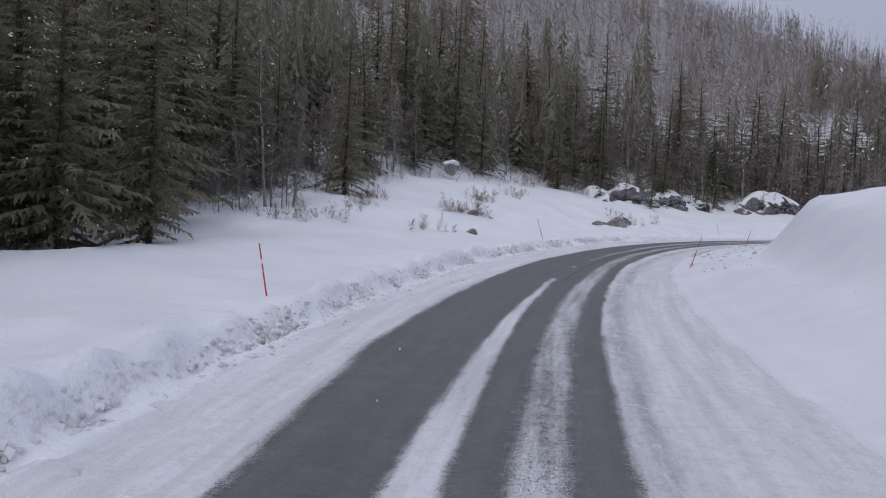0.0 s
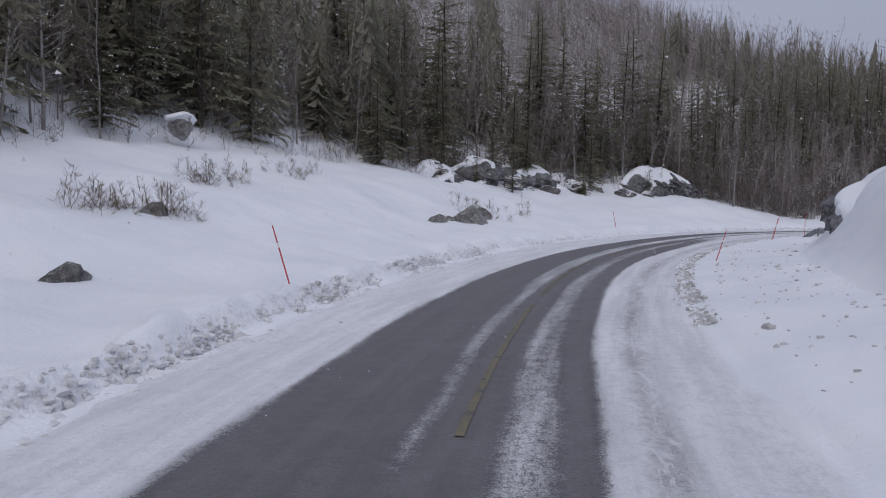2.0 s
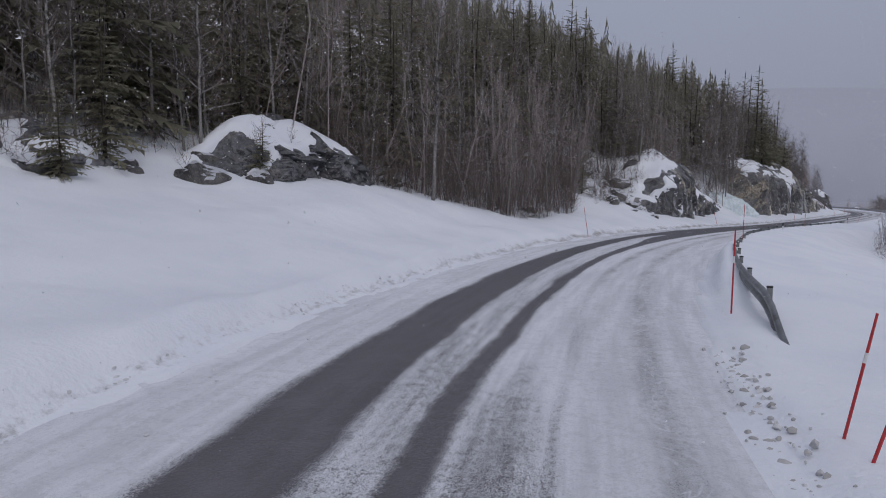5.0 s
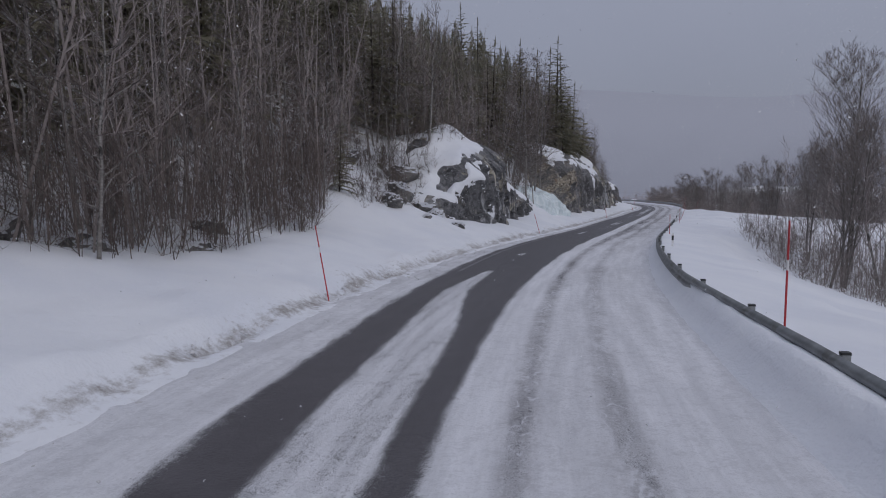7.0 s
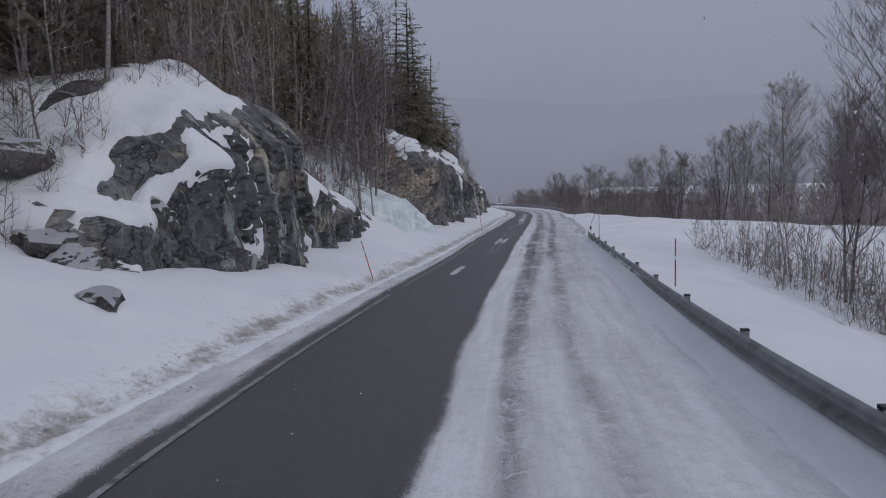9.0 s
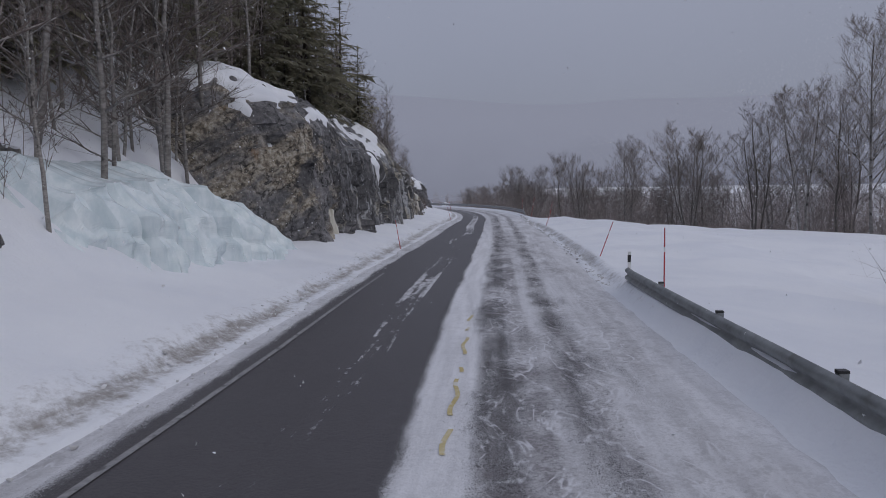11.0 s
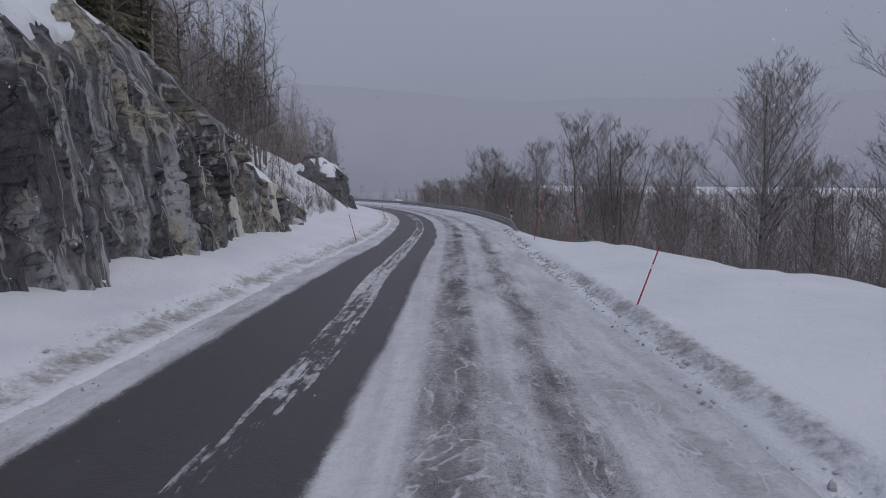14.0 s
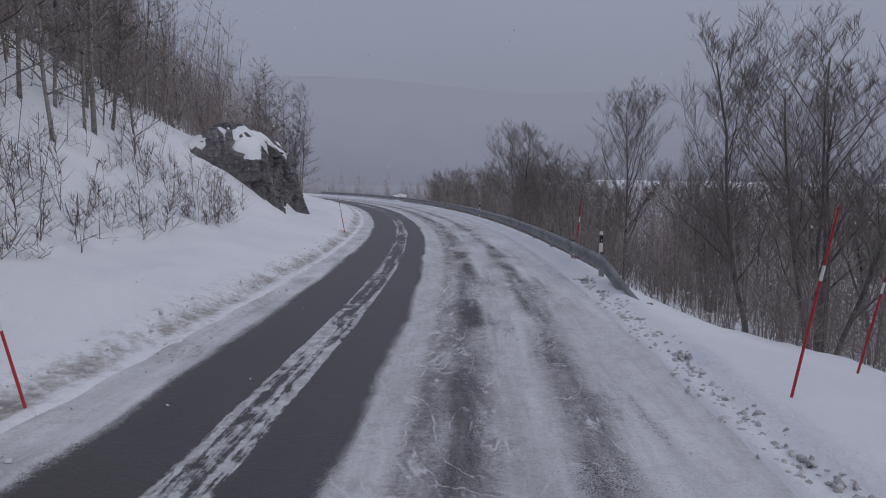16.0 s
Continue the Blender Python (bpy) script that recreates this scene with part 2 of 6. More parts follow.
def ramp_of(nt, fac, stops):
    n = nt.nodes.new("ShaderNodeValToRGB")
    e = n.color_ramp.elements
    while len(e) < len(stops):
        e.new(0.5)
    for el, (p, c) in zip(e, stops):
        el.position, el.color = p, (*c, 1) if len(c) == 3 else c
    nt.links.new(fac, n.inputs[0])
    return n.outputs[0]


def grey(nt, fac, lo, hi):
    n = node(nt, "ShaderNodeMapRange", From_Min=lo, From_Max=hi)
    n.interpolation_type = "SMOOTHSTEP"
    nt.links.new(fac, n.inputs["Value"])
    return n.outputs[0]


def mixed(nt, fac, a, b):
    n = nt.nodes.new("ShaderNodeMix")
    n.data_type = "RGBA"
    for sock, v in ((n.inputs["Factor"], fac), (n.inputs["A"], a), (n.inputs["B"], b)):
        if isinstance(v, (int, float)):
            sock.default_value = v
        elif isinstance(v, tuple):
            sock.default_value = (*v, 1)
        else:
            nt.links.new(v, sock)
    return n.outputs["Result"]


def sums(nt, a, op, b):
    n = nt.nodes.new("ShaderNodeMath")
    n.operation = op
    for sock, v in ((n.inputs[0], a), (n.inputs[1], b)):
        if isinstance(v, (int, float)):
            sock.default_value = v
        else:
            nt.links.new(v, sock)
    return n.outputs[0]


def bumped(nt, b, height, strength=0.4, distance=0.05):
    n = node(nt, "ShaderNodeBump", Strength=strength, Distance=distance)
    nt.links.new(height, n.inputs["Height"])
    nt.links.new(n.outputs[0], b.inputs["Normal"])


def attribute(nt, name):
    n = nt.nodes.new("ShaderNodeAttribute")
    n.attribute_name = name
    return n.outputs["Fac"]


SNOW_WHITE, SNOW_GREY = (0.80, 0.82, 0.86), (0.42, 0.42, 0.44)


def snow_material():
    m, nt, b = material("snow", 0.65)
    co = coords(nt)
    soft, grain = noisy(nt, co, 0.35, 4), noisy(nt, co, 14, 5)
    clean = mixed(nt, grey(nt, soft, 0.35, 0.7), SNOW_WHITE, (0.74, 0.765, 0.82))
    grit = noisy(nt, stretched(nt, co, (1, 1, 1.6)), 5.5, 7, 0.7)
    broad = noisy(nt, co, 0.9, 4)
    amount = grey(nt, sums(nt, sums(nt, attribute(nt, "dirt"), "MULTIPLY", sums(nt, 0.15, "ADD", sums(nt, broad, "MULTIPLY", 0.65))), "ADD", sums(nt, grit, "MULTIPLY", 0.75)), 0.64, 1.0)
    dirty = mixed(nt, grain, (0.17, 0.155, 0.14), (0.44, 0.42, 0.41))
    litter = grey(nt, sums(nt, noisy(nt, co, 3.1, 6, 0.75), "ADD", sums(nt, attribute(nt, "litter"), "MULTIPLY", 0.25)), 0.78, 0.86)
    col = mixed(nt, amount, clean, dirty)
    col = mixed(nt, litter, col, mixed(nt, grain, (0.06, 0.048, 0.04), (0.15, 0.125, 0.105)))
    nt.links.new(col, b.inputs["Base Color"])
    bumped(nt, b, sums(nt, sums(nt, noisy(nt, co, 1.4, 6), "MULTIPLY", 1.0), "ADD", sums(nt, grain, "MULTIPLY", 0.3)), 0.6, 0.13)
    return m


def road_material():
    m, nt, b = material("snowy asphalt", 0.55)
    uv = nt.nodes.new("ShaderNodeUVMap").outputs[0]
    co = coords(nt)
    cover = attribute(nt, "cover")
    drag = noisy(nt, stretched(nt, uv, (0.16, 2.4, 1)), 1.5, 7, 0.62)
    crumb = noisy(nt, co, 20, 5, 0.7)
    lump = noisy(nt, co, 4.5, 6, 0.66)
    edge = sums(nt, sums(nt, sums(nt, drag, "MULTIPLY", 0.45), "ADD", sums(nt, crumb, "MULTIPLY", 0.55)), "ADD", sums(nt, lump, "MULTIPLY", 0.5))
    edge = sums(nt, edge, "ADD", sums(nt, sums(nt, noisy(nt, co, 75, 2, 0.6), "SUBTRACT", 0.5), "MULTIPLY", 1.1))
    snow = grey(nt, sums(nt, cover, "ADD", sums(nt, edge, "SUBTRACT", 0.75)), 0.33, 0.70)
    # torn ribbons of ice left between the wheels
    rag = noisy(nt, stretched(nt, uv, (1.7, 3.6, 1)), 1.5, 8, 0.76)
    torn = noisy(nt, stretched(nt, uv, (0.30, 8.0, 1)), 1.0, 6, 0.66)
    ribbon_n = sums(nt, attribute(nt, "streak"), "ADD", sums(nt, sums(nt, sums(nt, rag, "MULTIPLY", 1.5), "ADD", sums(nt, torn, "MULTIPLY", 1.3)), "SUBTRACT", 1.4))
    torn_snow = sums(nt, grey(nt, ribbon_n, 0.48, 0.66), "MULTIPLY", sums(nt, 0.62, "ADD", sums(nt, grey(nt, lump, 0.4, 0.6), "MULTIPLY", 0.38)))
    snow = sums(nt, snow, "MAXIMUM", torn_snow)
    stone = noisy(nt, co, 45, 4, 0.8)
    asphalt = mixed(nt, grey(nt, stone, 0.35, 0.7), (0.061, 0.057, 0.064), (0.158, 0.150, 0.163))
    worn = noisy(nt, stretched(nt, uv, (0.06, 1.9, 1)), 1.6, 6)
    asphalt = mixed(nt, sums(nt, grey(nt, worn, 0.40, 0.62), "MULTIPLY", 0.55), asphalt, (0.068, 0.064, 0.071))
    asphalt = mixed(nt, sums(nt, grey(nt, noisy(nt, co, 1.3, 7, 0.7), 0.48, 0.66), "MULTIPLY", 0.30), asphalt, (0.172, 0.164, 0.180))
    asphalt = mixed(nt, sums(nt, attribute(nt, "wet"), "MULTIPLY", 0.75), asphalt, mixed(nt, stone, (0.034, 0.031, 0.035), (0.082, 0.076, 0.082)))
    salt = sums(nt, attribute(nt, "salt"), "MULTIPLY", sums(nt, 0.35, "ADD", sums(nt, grey(nt, sums(nt, sums(nt, drag, "ADD", lump), "MULTIPLY", 0.5), 0.36, 0.62), "MULTIPLY", 0.65)))
    asphalt = mixed(nt, sums(nt, salt, "MULTIPLY", 0.6), asphalt, (0.285, 0.275, 0.292))
    dust = sums(nt, grey(nt, noisy(nt, co, 30, 4, 0.8), 0.58, 0.70), "MULTIPLY", grey(nt, sums(nt, drag, "ADD", sums(nt, cover, "MULTIPLY", 1.2)), 0.45, 1.0))
    asphalt = mixed(nt, sums(nt, dust, "MULTIPLY", 0.55), asphalt, (0.5, 0.51, 0.54))
    swirl = node(nt, "ShaderNodeTexNoise", Scale=1.0, Detail=6.0, Roughness=0.6, Distortion=1.3)
    nt.links.new(stretched(nt, uv, (0.33, 1.25, 1)), swirl.inputs["Vector"])
    packed = mixed(nt, grey(nt, drag, 0.32, 0.68), (0.64, 0.65, 0.685), (0.79, 0.80, 0.84))
    packed = mixed(nt, sums(nt, grey(nt, sums(nt, sums(nt, crumb, "ADD", lump), "MULTIPLY", 0.5), 0.47, 0.60), "MULTIPLY", 0.32), packed, (0.45, 0.455, 0.485))
    packed = mixed(nt, sums(nt, grey(nt, noisy(nt, co, 55, 3, 0.8), 0.50, 0.66), "MULTIPLY", 0.26), packed, (0.36, 0.362, 0.385))
    patch = sums(nt, sums(nt, grey(nt, swirl.outputs["Fac"], 0.60, 0.40), "MULTIPLY", 0.55), "ADD", sums(nt, grey(nt, sums(nt, sums(nt, crumb, "ADD", lump), "MULTIPLY", 0.5), 0.44, 0.58), "MULTIPLY", 0.45))
    slush = sums(nt, attribute(nt, "grime"), "MULTIPLY", sums(nt, 0.34, "ADD", sums(nt, patch, "MULTIPLY", 0.7)))
    packed = mixed(nt, slush, packed, (0.205, 0.196, 0.208))
    wisp = node(nt, "ShaderNodeTexNoise", Scale=0.9, Detail=3.0, Roughness=0.5, Distortion=1.8)
    nt.links.new(stretched(nt, uv, (0.5, 1.1, 1)), wisp.inputs["Vector"])
    thread = grey(nt, sums(nt, sums(nt, wisp.outputs["Fac"], "SUBTRACT", 0.5), "ABSOLUTE", 0.0), 0.030, 0.0)
    thread = sums(nt, sums(nt, thread, "MULTIPLY", grey(nt, attribute(nt, "grime"), 0.05, 0.6)), "MULTIPLY", grey(nt, lump, 0.40, 0.58))
    clot = sums(nt, grey(nt, noisy(nt, co, 11, 6, 0.75), 0.54, 0.62), "MULTIPLY", grey(nt, attribute(nt, "grime"), 0.25, 0.8))
    packed = mixed(nt, sums(nt, clot, "MULTIPLY", 0.55), packed, (0.13, 0.13, 0.138))
    packed = mixed(nt, sums(nt, thread, "MULTIPLY", 0.9), packed, (0.68, 0.69, 0.73))
    nt.links.new(mixed(nt, snow, asphalt, packed), b.inputs["Base Color"])
    nt.links.new(sums(nt, sums(nt, snow, "MULTIPLY", 0.25), "ADD", 0.5), b.inputs["Roughness"])
    bumped(nt, b, sums(nt, sums(nt, snow, "MULTIPLY", 0.9), "ADD", sums(nt, sums(nt, crumb, "MULTIPLY", 0.6), "ADD", sums(nt, lump, "MULTIPLY", 0.5))), 0.8, 0.03)
    return m


def rock_material(name, ochre=0.3, snowy=0.62, tone=1.0, grain=(0.7, 0.7, 1.6)):
    m, nt, b = material(name, 0.8)
    co = coords(nt)
    strata = noisy(nt, stretched(nt, co, grain), 1.6, 10, 0.72)
    cracks = noisy(nt, stretched(nt, co, (2.2, 2.2, 0.5)), 1.5, 8, 0.7)
    t = tone
    base = ramp_of(nt, strata, [(0.25, (0.045 * t, 0.044 * t, 0.047 * t)), (0.45, (0.115 * t, 0.112 * t, 0.114 * t)), (0.6, (0.22 * t, 0.215 * t, 0.212 * t)), (0.8, (0.40 * t, 0.39 * t, 0.38 * t))])
    base = mixed(nt, sums(nt, grey(nt, cracks, 0.54, 0.60), "MULTIPLY", 0.65), base, (0.035, 0.034, 0.036))
    base = mixed(nt, sums(nt, grey(nt, noisy(nt, stretched(nt, co, (1, 1, 0.6)), 5.5, 8, 0.8), 0.52, 0.60), "MULTIPLY", 0.6), base, (0.028 * t, 0.027 * t, 0.028 * t))
    base = mixed(nt, sums(nt, grey(nt, noisy(nt, co, 2.3, 8, 0.75), 0.58, 0.68), "MULTIPLY", 0.6), base, (0.58 * t, 0.57 * t, 0.55 * t))
    warm = sums(nt, grey(nt, noisy(nt, co, 0.5, 6, 0.65), 0.53, 0.66), "MULTIPLY", ochre)
    base = mixed(nt, warm, base, (0.27, 0.20, 0.115))
    pale = sums(nt, grey(nt, noisy(nt, stretched(nt, co, (0.8, 0.8, 0.5)), 0.33, 5, 0.6), 0.50, 0.62), "MULTIPLY", 0.6)
    base = mixed(nt, pale, base, mixed(nt, strata, (0.125 * t, 0.125 * t, 0.128 * t), (0.40 * t, 0.40 * t, 0.40 * t)))
    speck = noisy(nt, stretched(nt, co, (1, 1, 0.7)), 8, 7, 0.82)
    base = mixed(nt, sums(nt, grey(nt, speck, 0.55, 0.60), "MULTIPLY", 0.5), base, (0.04 * t, 0.038 * t, 0.038 * t))
    base = mixed(nt, sums(nt, grey(nt, speck, 0.47, 0.38), "MULTIPLY", 0.6), base, (0.46 * t, 0.44 * t, 0.41 * t))
    g = nt.nodes.new("ShaderNodeNewGeometry")
    sep = nt.nodes.new("ShaderNodeSeparateXYZ")
    nt.links.new(g.outputs["Normal"], sep.inputs[0])
    lie = sums(nt, sep.outputs["Z"], "ADD", sums(nt, sums(nt, noisy(nt, co, 0.8, 7, 0.62), "SUBTRACT", 0.5), "MULTIPLY", 0.55))
    cap = grey(nt, lie, snowy, snowy + 0.07)
    nt.links.new(mixed(nt, cap, base, (0.78, 0.80, 0.85)), b.inputs["Base Color"])
    fine = noisy(nt, co, 7, 8, 0.75)
    bumped(nt, b, sums(nt, sums(nt, strata, "ADD", sums(nt, cracks, "MULTIPLY", 0.6)), "ADD", sums(nt, fine, "MULTIPLY", 0.8)), 1.0, 0.25)
    return m


def crag_material(name, tone=1.0, tint=(0.94, 0.97, 1.08)):
    """Blasted rock: slabs of several greys, rust and lichen where "warm" is high, frozen seepage where "seep" is."""
    m, nt, b = material(name, 0.62)
    co, uv = coords(nt), nt.nodes.new("ShaderNodeUVMap").outputs[0]
    r, g, bl = (tone * q for q in tint)
    slab = noisy(nt, stretched(nt, uv, (0.55, 0.28, 1)), 1.0, 5, 0.6)
    grit = noisy(nt, co, 4.5, 9, 0.72)
    mott = sums(nt, sums(nt, slab, "MULTIPLY", 0.5), "ADD", sums(nt, grit, "MULTIPLY", 0.5))
    base = ramp_of(nt, mott, [(0.34, (0.030 * r, 0.031 * g, 0.034 * bl)), (0.47, (0.082 * r, 0.083 * g, 0.086 * bl)), (0.56, (0.15 * r, 0.152 * g, 0.155 * bl)), (0.68, (0.27 * r, 0.27 * g, 0.27 * bl))])
    warm = attribute(nt, "warm")
    rust = grey(nt, sums(nt, noisy(nt, stretched(nt, uv, (1, 0.8, 1)), 0.55, 8, 0.66), "ADD", sums(nt, warm, "MULTIPLY", 0.30)), 0.66, 0.80)
    base = mixed(nt, sums(nt, rust, "MULTIPLY", 0.85), base, ramp_of(nt, grit, [(0.36, (0.05, 0.042, 0.032)), (0.45, (0.22, 0.18, 0.13)), (0.53, (0.42, 0.37, 0.29)), (0.64, (0.62, 0.58, 0.50))]))
    orange = sums(nt, grey(nt, noisy(nt, stretched(nt, co, (1, 1, 0.4)), 1.3, 5, 0.6), 0.64, 0.72), "MULTIPLY", warm)
    base = mixed(nt, sums(nt, orange, "MULTIPLY", 0.6), base, (0.26, 0.13, 0.05))
    crack = noisy(nt, stretched(nt, uv, (1.3, 0.45, 1)), 1.0, 6, 0.62)
    line = grey(nt, sums(nt, sums(nt, crack, "SUBTRACT", 0.5), "ABSOLUTE", 0.0), 0.016, 0.0)
    base = mixed(nt, sums(nt, line, "MULTIPLY", 0.75), base, (0.018, 0.018, 0.019))
    base = mixed(nt, sums(nt, attribute(nt, "seep"), "MULTIPLY", 0.5), base, mixed(nt, grit, (0.016, 0.017, 0.020), (0.10, 0.103, 0.112)))
    # pale seepage: broad frozen bands and thin threads down the face
    seep = attribute(nt, "seep")
    wob = node(nt, "ShaderNodeTexNoise", Scale=1.0, Detail=4.0, Roughness=0.55, Distortion=0.9)
    nt.links.new(stretched(nt, uv, (0.95, 0.10, 1)), wob.inputs["Vector"])
    wide = grey(nt, sums(nt, wob.outputs["Fac"], "ADD", sums(nt, seep, "MULTIPLY", 0.16)), 0.69, 0.80)
    thin = node(nt, "ShaderNodeTexNoise", Scale=1.0, Detail=4.0, Roughness=0.5, Distortion=1.0)
    nt.links.new(stretched(nt, uv, (1.5, 0.17, 1)), thin.inputs["Vector"])
    thread = sums(nt, grey(nt, sums(nt, sums(nt, thin.outputs["Fac"], "SUBTRACT", 0.52), "ABSOLUTE", 0.0), 0.020, 0.004), "MULTIPLY", grey(nt, sums(nt, slab, "ADD", sums(nt, seep, "MULTIPLY", 0.2)), 0.48, 0.66))
    film = sums(nt, sums(nt, wide, "MULTIPLY", grey(nt, grit, 0.36, 0.52)), "MAXIMUM", thread)
    film = sums(nt, film, "MULTIPLY", grey(nt, seep, 0.02, 0.5))
    base = mixed(nt, sums(nt, film, "MULTIPLY", 0.80), base, mixed(nt, grey(nt, noisy(nt, co, 0.6, 4), 0.46, 0.62), (0.50, 0.515, 0.54), (0.54, 0.50, 0.40)))
    nt.links.new(base, b.inputs["Base Color"])
    nt.links.new(sums(nt, 0.70, "SUBTRACT", sums(nt, seep, "MULTIPLY", 0.28)), b.inputs["Roughness"])
    high = sums(nt, sums(nt, grit, "MULTIPLY", 0.8), "ADD", sums(nt, sums(nt, slab, "MULTIPLY", 0.5), "SUBTRACT", sums(nt, line, "MULTIPLY", 0.35)))
    bumped(nt, b, high, 0.9, 0.16)
    return m


def grain_material(name, dark, light, scale=6, rough=0.8, stretch=(1, 1, 1), extra=None, amount=0.0):
    m, nt, b = material(name, rough)
    co = coords(nt)
    n = noisy(nt, stretched(nt, co, stretch), scale, 6, 0.6)
    rnd = nt.nodes.new("ShaderNodeObjectInfo").outputs["Random"]
    f = sums(nt, sums(nt, grey(nt, n, 0.3, 0.7), "MULTIPLY", 0.7), "ADD", sums(nt, rnd, "MULTIPLY", 0.3))
    col = mixed(nt, f, dark, light)
    if extra:
        col = mixed(nt, sums(nt, grey(nt, noisy(nt, co, scale * 0.45, 5), 0.55, 0.62), "MULTIPLY", amount), col, extra)
    nt.links.new(col, b.inputs["Base Color"])
    bumped(nt, b, n, 0.3, 0.02)
    return m


def twig_material(name, dark, light, through_light=0.0):
    """Needles or twigs; each clump differs a little and may let light through."""
    m, nt, b = material(name, 0.85)
    isl = nt.nodes.new("ShaderNodeNewGeometry").outputs["Random Per Island"]
    rnd = nt.nodes.new("ShaderNodeObjectInfo").outputs["Random"]
    f = sums(nt, sums(nt, isl, "MULTIPLY", 0.55), "ADD", sums(nt, rnd, "MULTIPLY", 0.45))
    col = mixed(nt, f, dark, light)
    nt.links.new(col, b.inputs["Base Color"])
    if through_light:
        thin, both = nt.nodes.new("ShaderNodeBsdfTranslucent"), nt.nodes.new("ShaderNodeMixShader")
        nt.links.new(col, thin.inputs["Color"])
        both.inputs[0].default_value = through_light
        nt.links.new(b.outputs[0], both.inputs[1])
        nt.links.new(thin.outputs[0], both.inputs[2])
        nt.links.new(both.outputs[0], nt.nodes["Material Output"].inputs["Surface"])
    return m


SNOW = snow_material()
ROAD = road_material()
ROCK_A = rock_material("grey blasted rock", 0.3, 0.66, 0.85, (1.3, 1.3, 0.6))
CRAG_A = crag_material("grey blasted rock slabs", 1.35, (1.0, 1.0, 1.04))
CRAG_B = crag_material("dark wet rock with frozen seepage", 1.3, (1.03, 1.0, 1.02))
ROCK_F = rock_material("snow patched rock", 0.5, 0.46, 1.05)
CHUNK = twig_material("ploughed snow clods", (0.44, 0.435, 0.435), (0.80, 0.81, 0.85))
CHUNK_DARK = twig_material("dirty ice clods", (0.30, 0.29, 0.28), (0.76, 0.765, 0.79))
ROCK_C = rock_material("grey boulder rock", 0.0, 0.90, 1.6)
ICE = grain_material("blue white ice", (0.52, 0.62, 0.66), (0.78, 0.835, 0.86), 1.6, 0.25, (2, 2, 0.7))
NEEDLES = twig_material("spruce needles", (0.150, 0.148, 0.108), (0.29, 0.268, 0.19), 0.5)
NEEDLES_FAR = twig_material("far spruce needles", (0.15, 0.15, 0.122), (0.29, 0.275, 0.21), 0.5)
BARK = grain_material("spruce bark", (0.035, 0.028, 0.023), (0.10, 0.085, 0.07), 8, 0.9, (1, 1, 0.3))
BIRCH = grain_material("birch bark", (0.10, 0.09, 0.085), (0.34, 0.325, 0.31), 5, 0.8, (1, 1, 2.5), (0.03, 0.027, 0.025), 0.9)
ALDER = grain_material("alder bark", (0.08, 0.072, 0.067), (0.24, 0.222, 0.208), 6, 0.9, (1, 1, 0.5))
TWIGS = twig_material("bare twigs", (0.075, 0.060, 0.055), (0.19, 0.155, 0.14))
# far twigs are lighter than near ones: snow haze put into their colour
TWIGS_HAZED = twig_material("far bare twigs paled for haze", (0.19, 0.163, 0.16), (0.38, 0.33, 0.32))
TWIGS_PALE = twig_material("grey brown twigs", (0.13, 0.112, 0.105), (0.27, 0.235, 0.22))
# hillside twigs paled the same way, haze mixed into the base colour
TWIGS_HILL_HAZED = twig_material("hillside twigs paled for haze", (0.18, 0.156, 0.152), (0.37, 0.325, 0.315))
STRAW = twig_material("dry stems", (0.10, 0.075, 0.055), (0.24, 0.19, 0.14))
RED = grain_material("red plastic", (0.36, 0.022, 0.03), (0.52, 0.04, 0.045), 9, 0.45)
WHITE = grain_material("white plastic", (0.62, 0.62, 0.62), (0.80, 0.80, 0.80), 7, 0.5)
BLACK = grain_material("black plastic", (0.012, 0.012, 0.013), (0.03, 0.03, 0.03), 7, 0.5)
FROZEN = grain_material("cream coloured ice", (0.44, 0.42, 0.35), (0.70, 0.69, 0.63), 2.2, 0.35, (3, 3, 0.5))
STEEL = grain_material("galvanised steel", (0.17, 0.18, 0.185), (0.33, 0.345, 0.35), 2.5, 0.5, (1, 1, 1), (0.10, 0.095, 0.085), 0.6)
STEEL.node_tree.nodes["Principled BSDF"].inputs["Metallic"].default_value = 0.45
FLAKE = twig_material("snowflake", (0.78, 0.80, 0.83), (0.86, 0.87, 0.90))
YELLOW = grain_material("worn yellow paint", (0.10, 0.09, 0.066), (0.19, 0.165, 0.105), 11, 0.6, (1, 1, 1), (0.07, 0.07, 0.075), 1.0)
YELLOW_NEW = grain_material("yellow road paint", (0.46, 0.36, 0.12), (0.62, 0.56, 0.38), 9, 0.6, (1, 1, 1), (0.66, 0.66, 0.66), 0.8)
PAINT = grain_material("worn white paint", (0.14, 0.14, 0.145), (0.34, 0.34, 0.35), 11, 0.6, (1, 1, 1), (0.07, 0.07, 0.075), 0.8)


# ---------- mesh helpers ----------
def mesh_of(name, verts, faces, mat=None, smooth_shade=True):
    me = bpy.data.meshes.new(name)
    me.from_pydata([tuple(v) for v in verts], [], [tuple(f) for f in faces])
    if smooth_shade:
        me.polygons.foreach_set("use_smooth", [True] * len(me.polygons))
    if mat:
        me.materials.append(mat)
    me.update()
    return me


def part(name, data, parent=None, label=""):
    ob = new(name, data)
    if parent is not None:
        ob.parent = parent
    return tagged(ob, label)


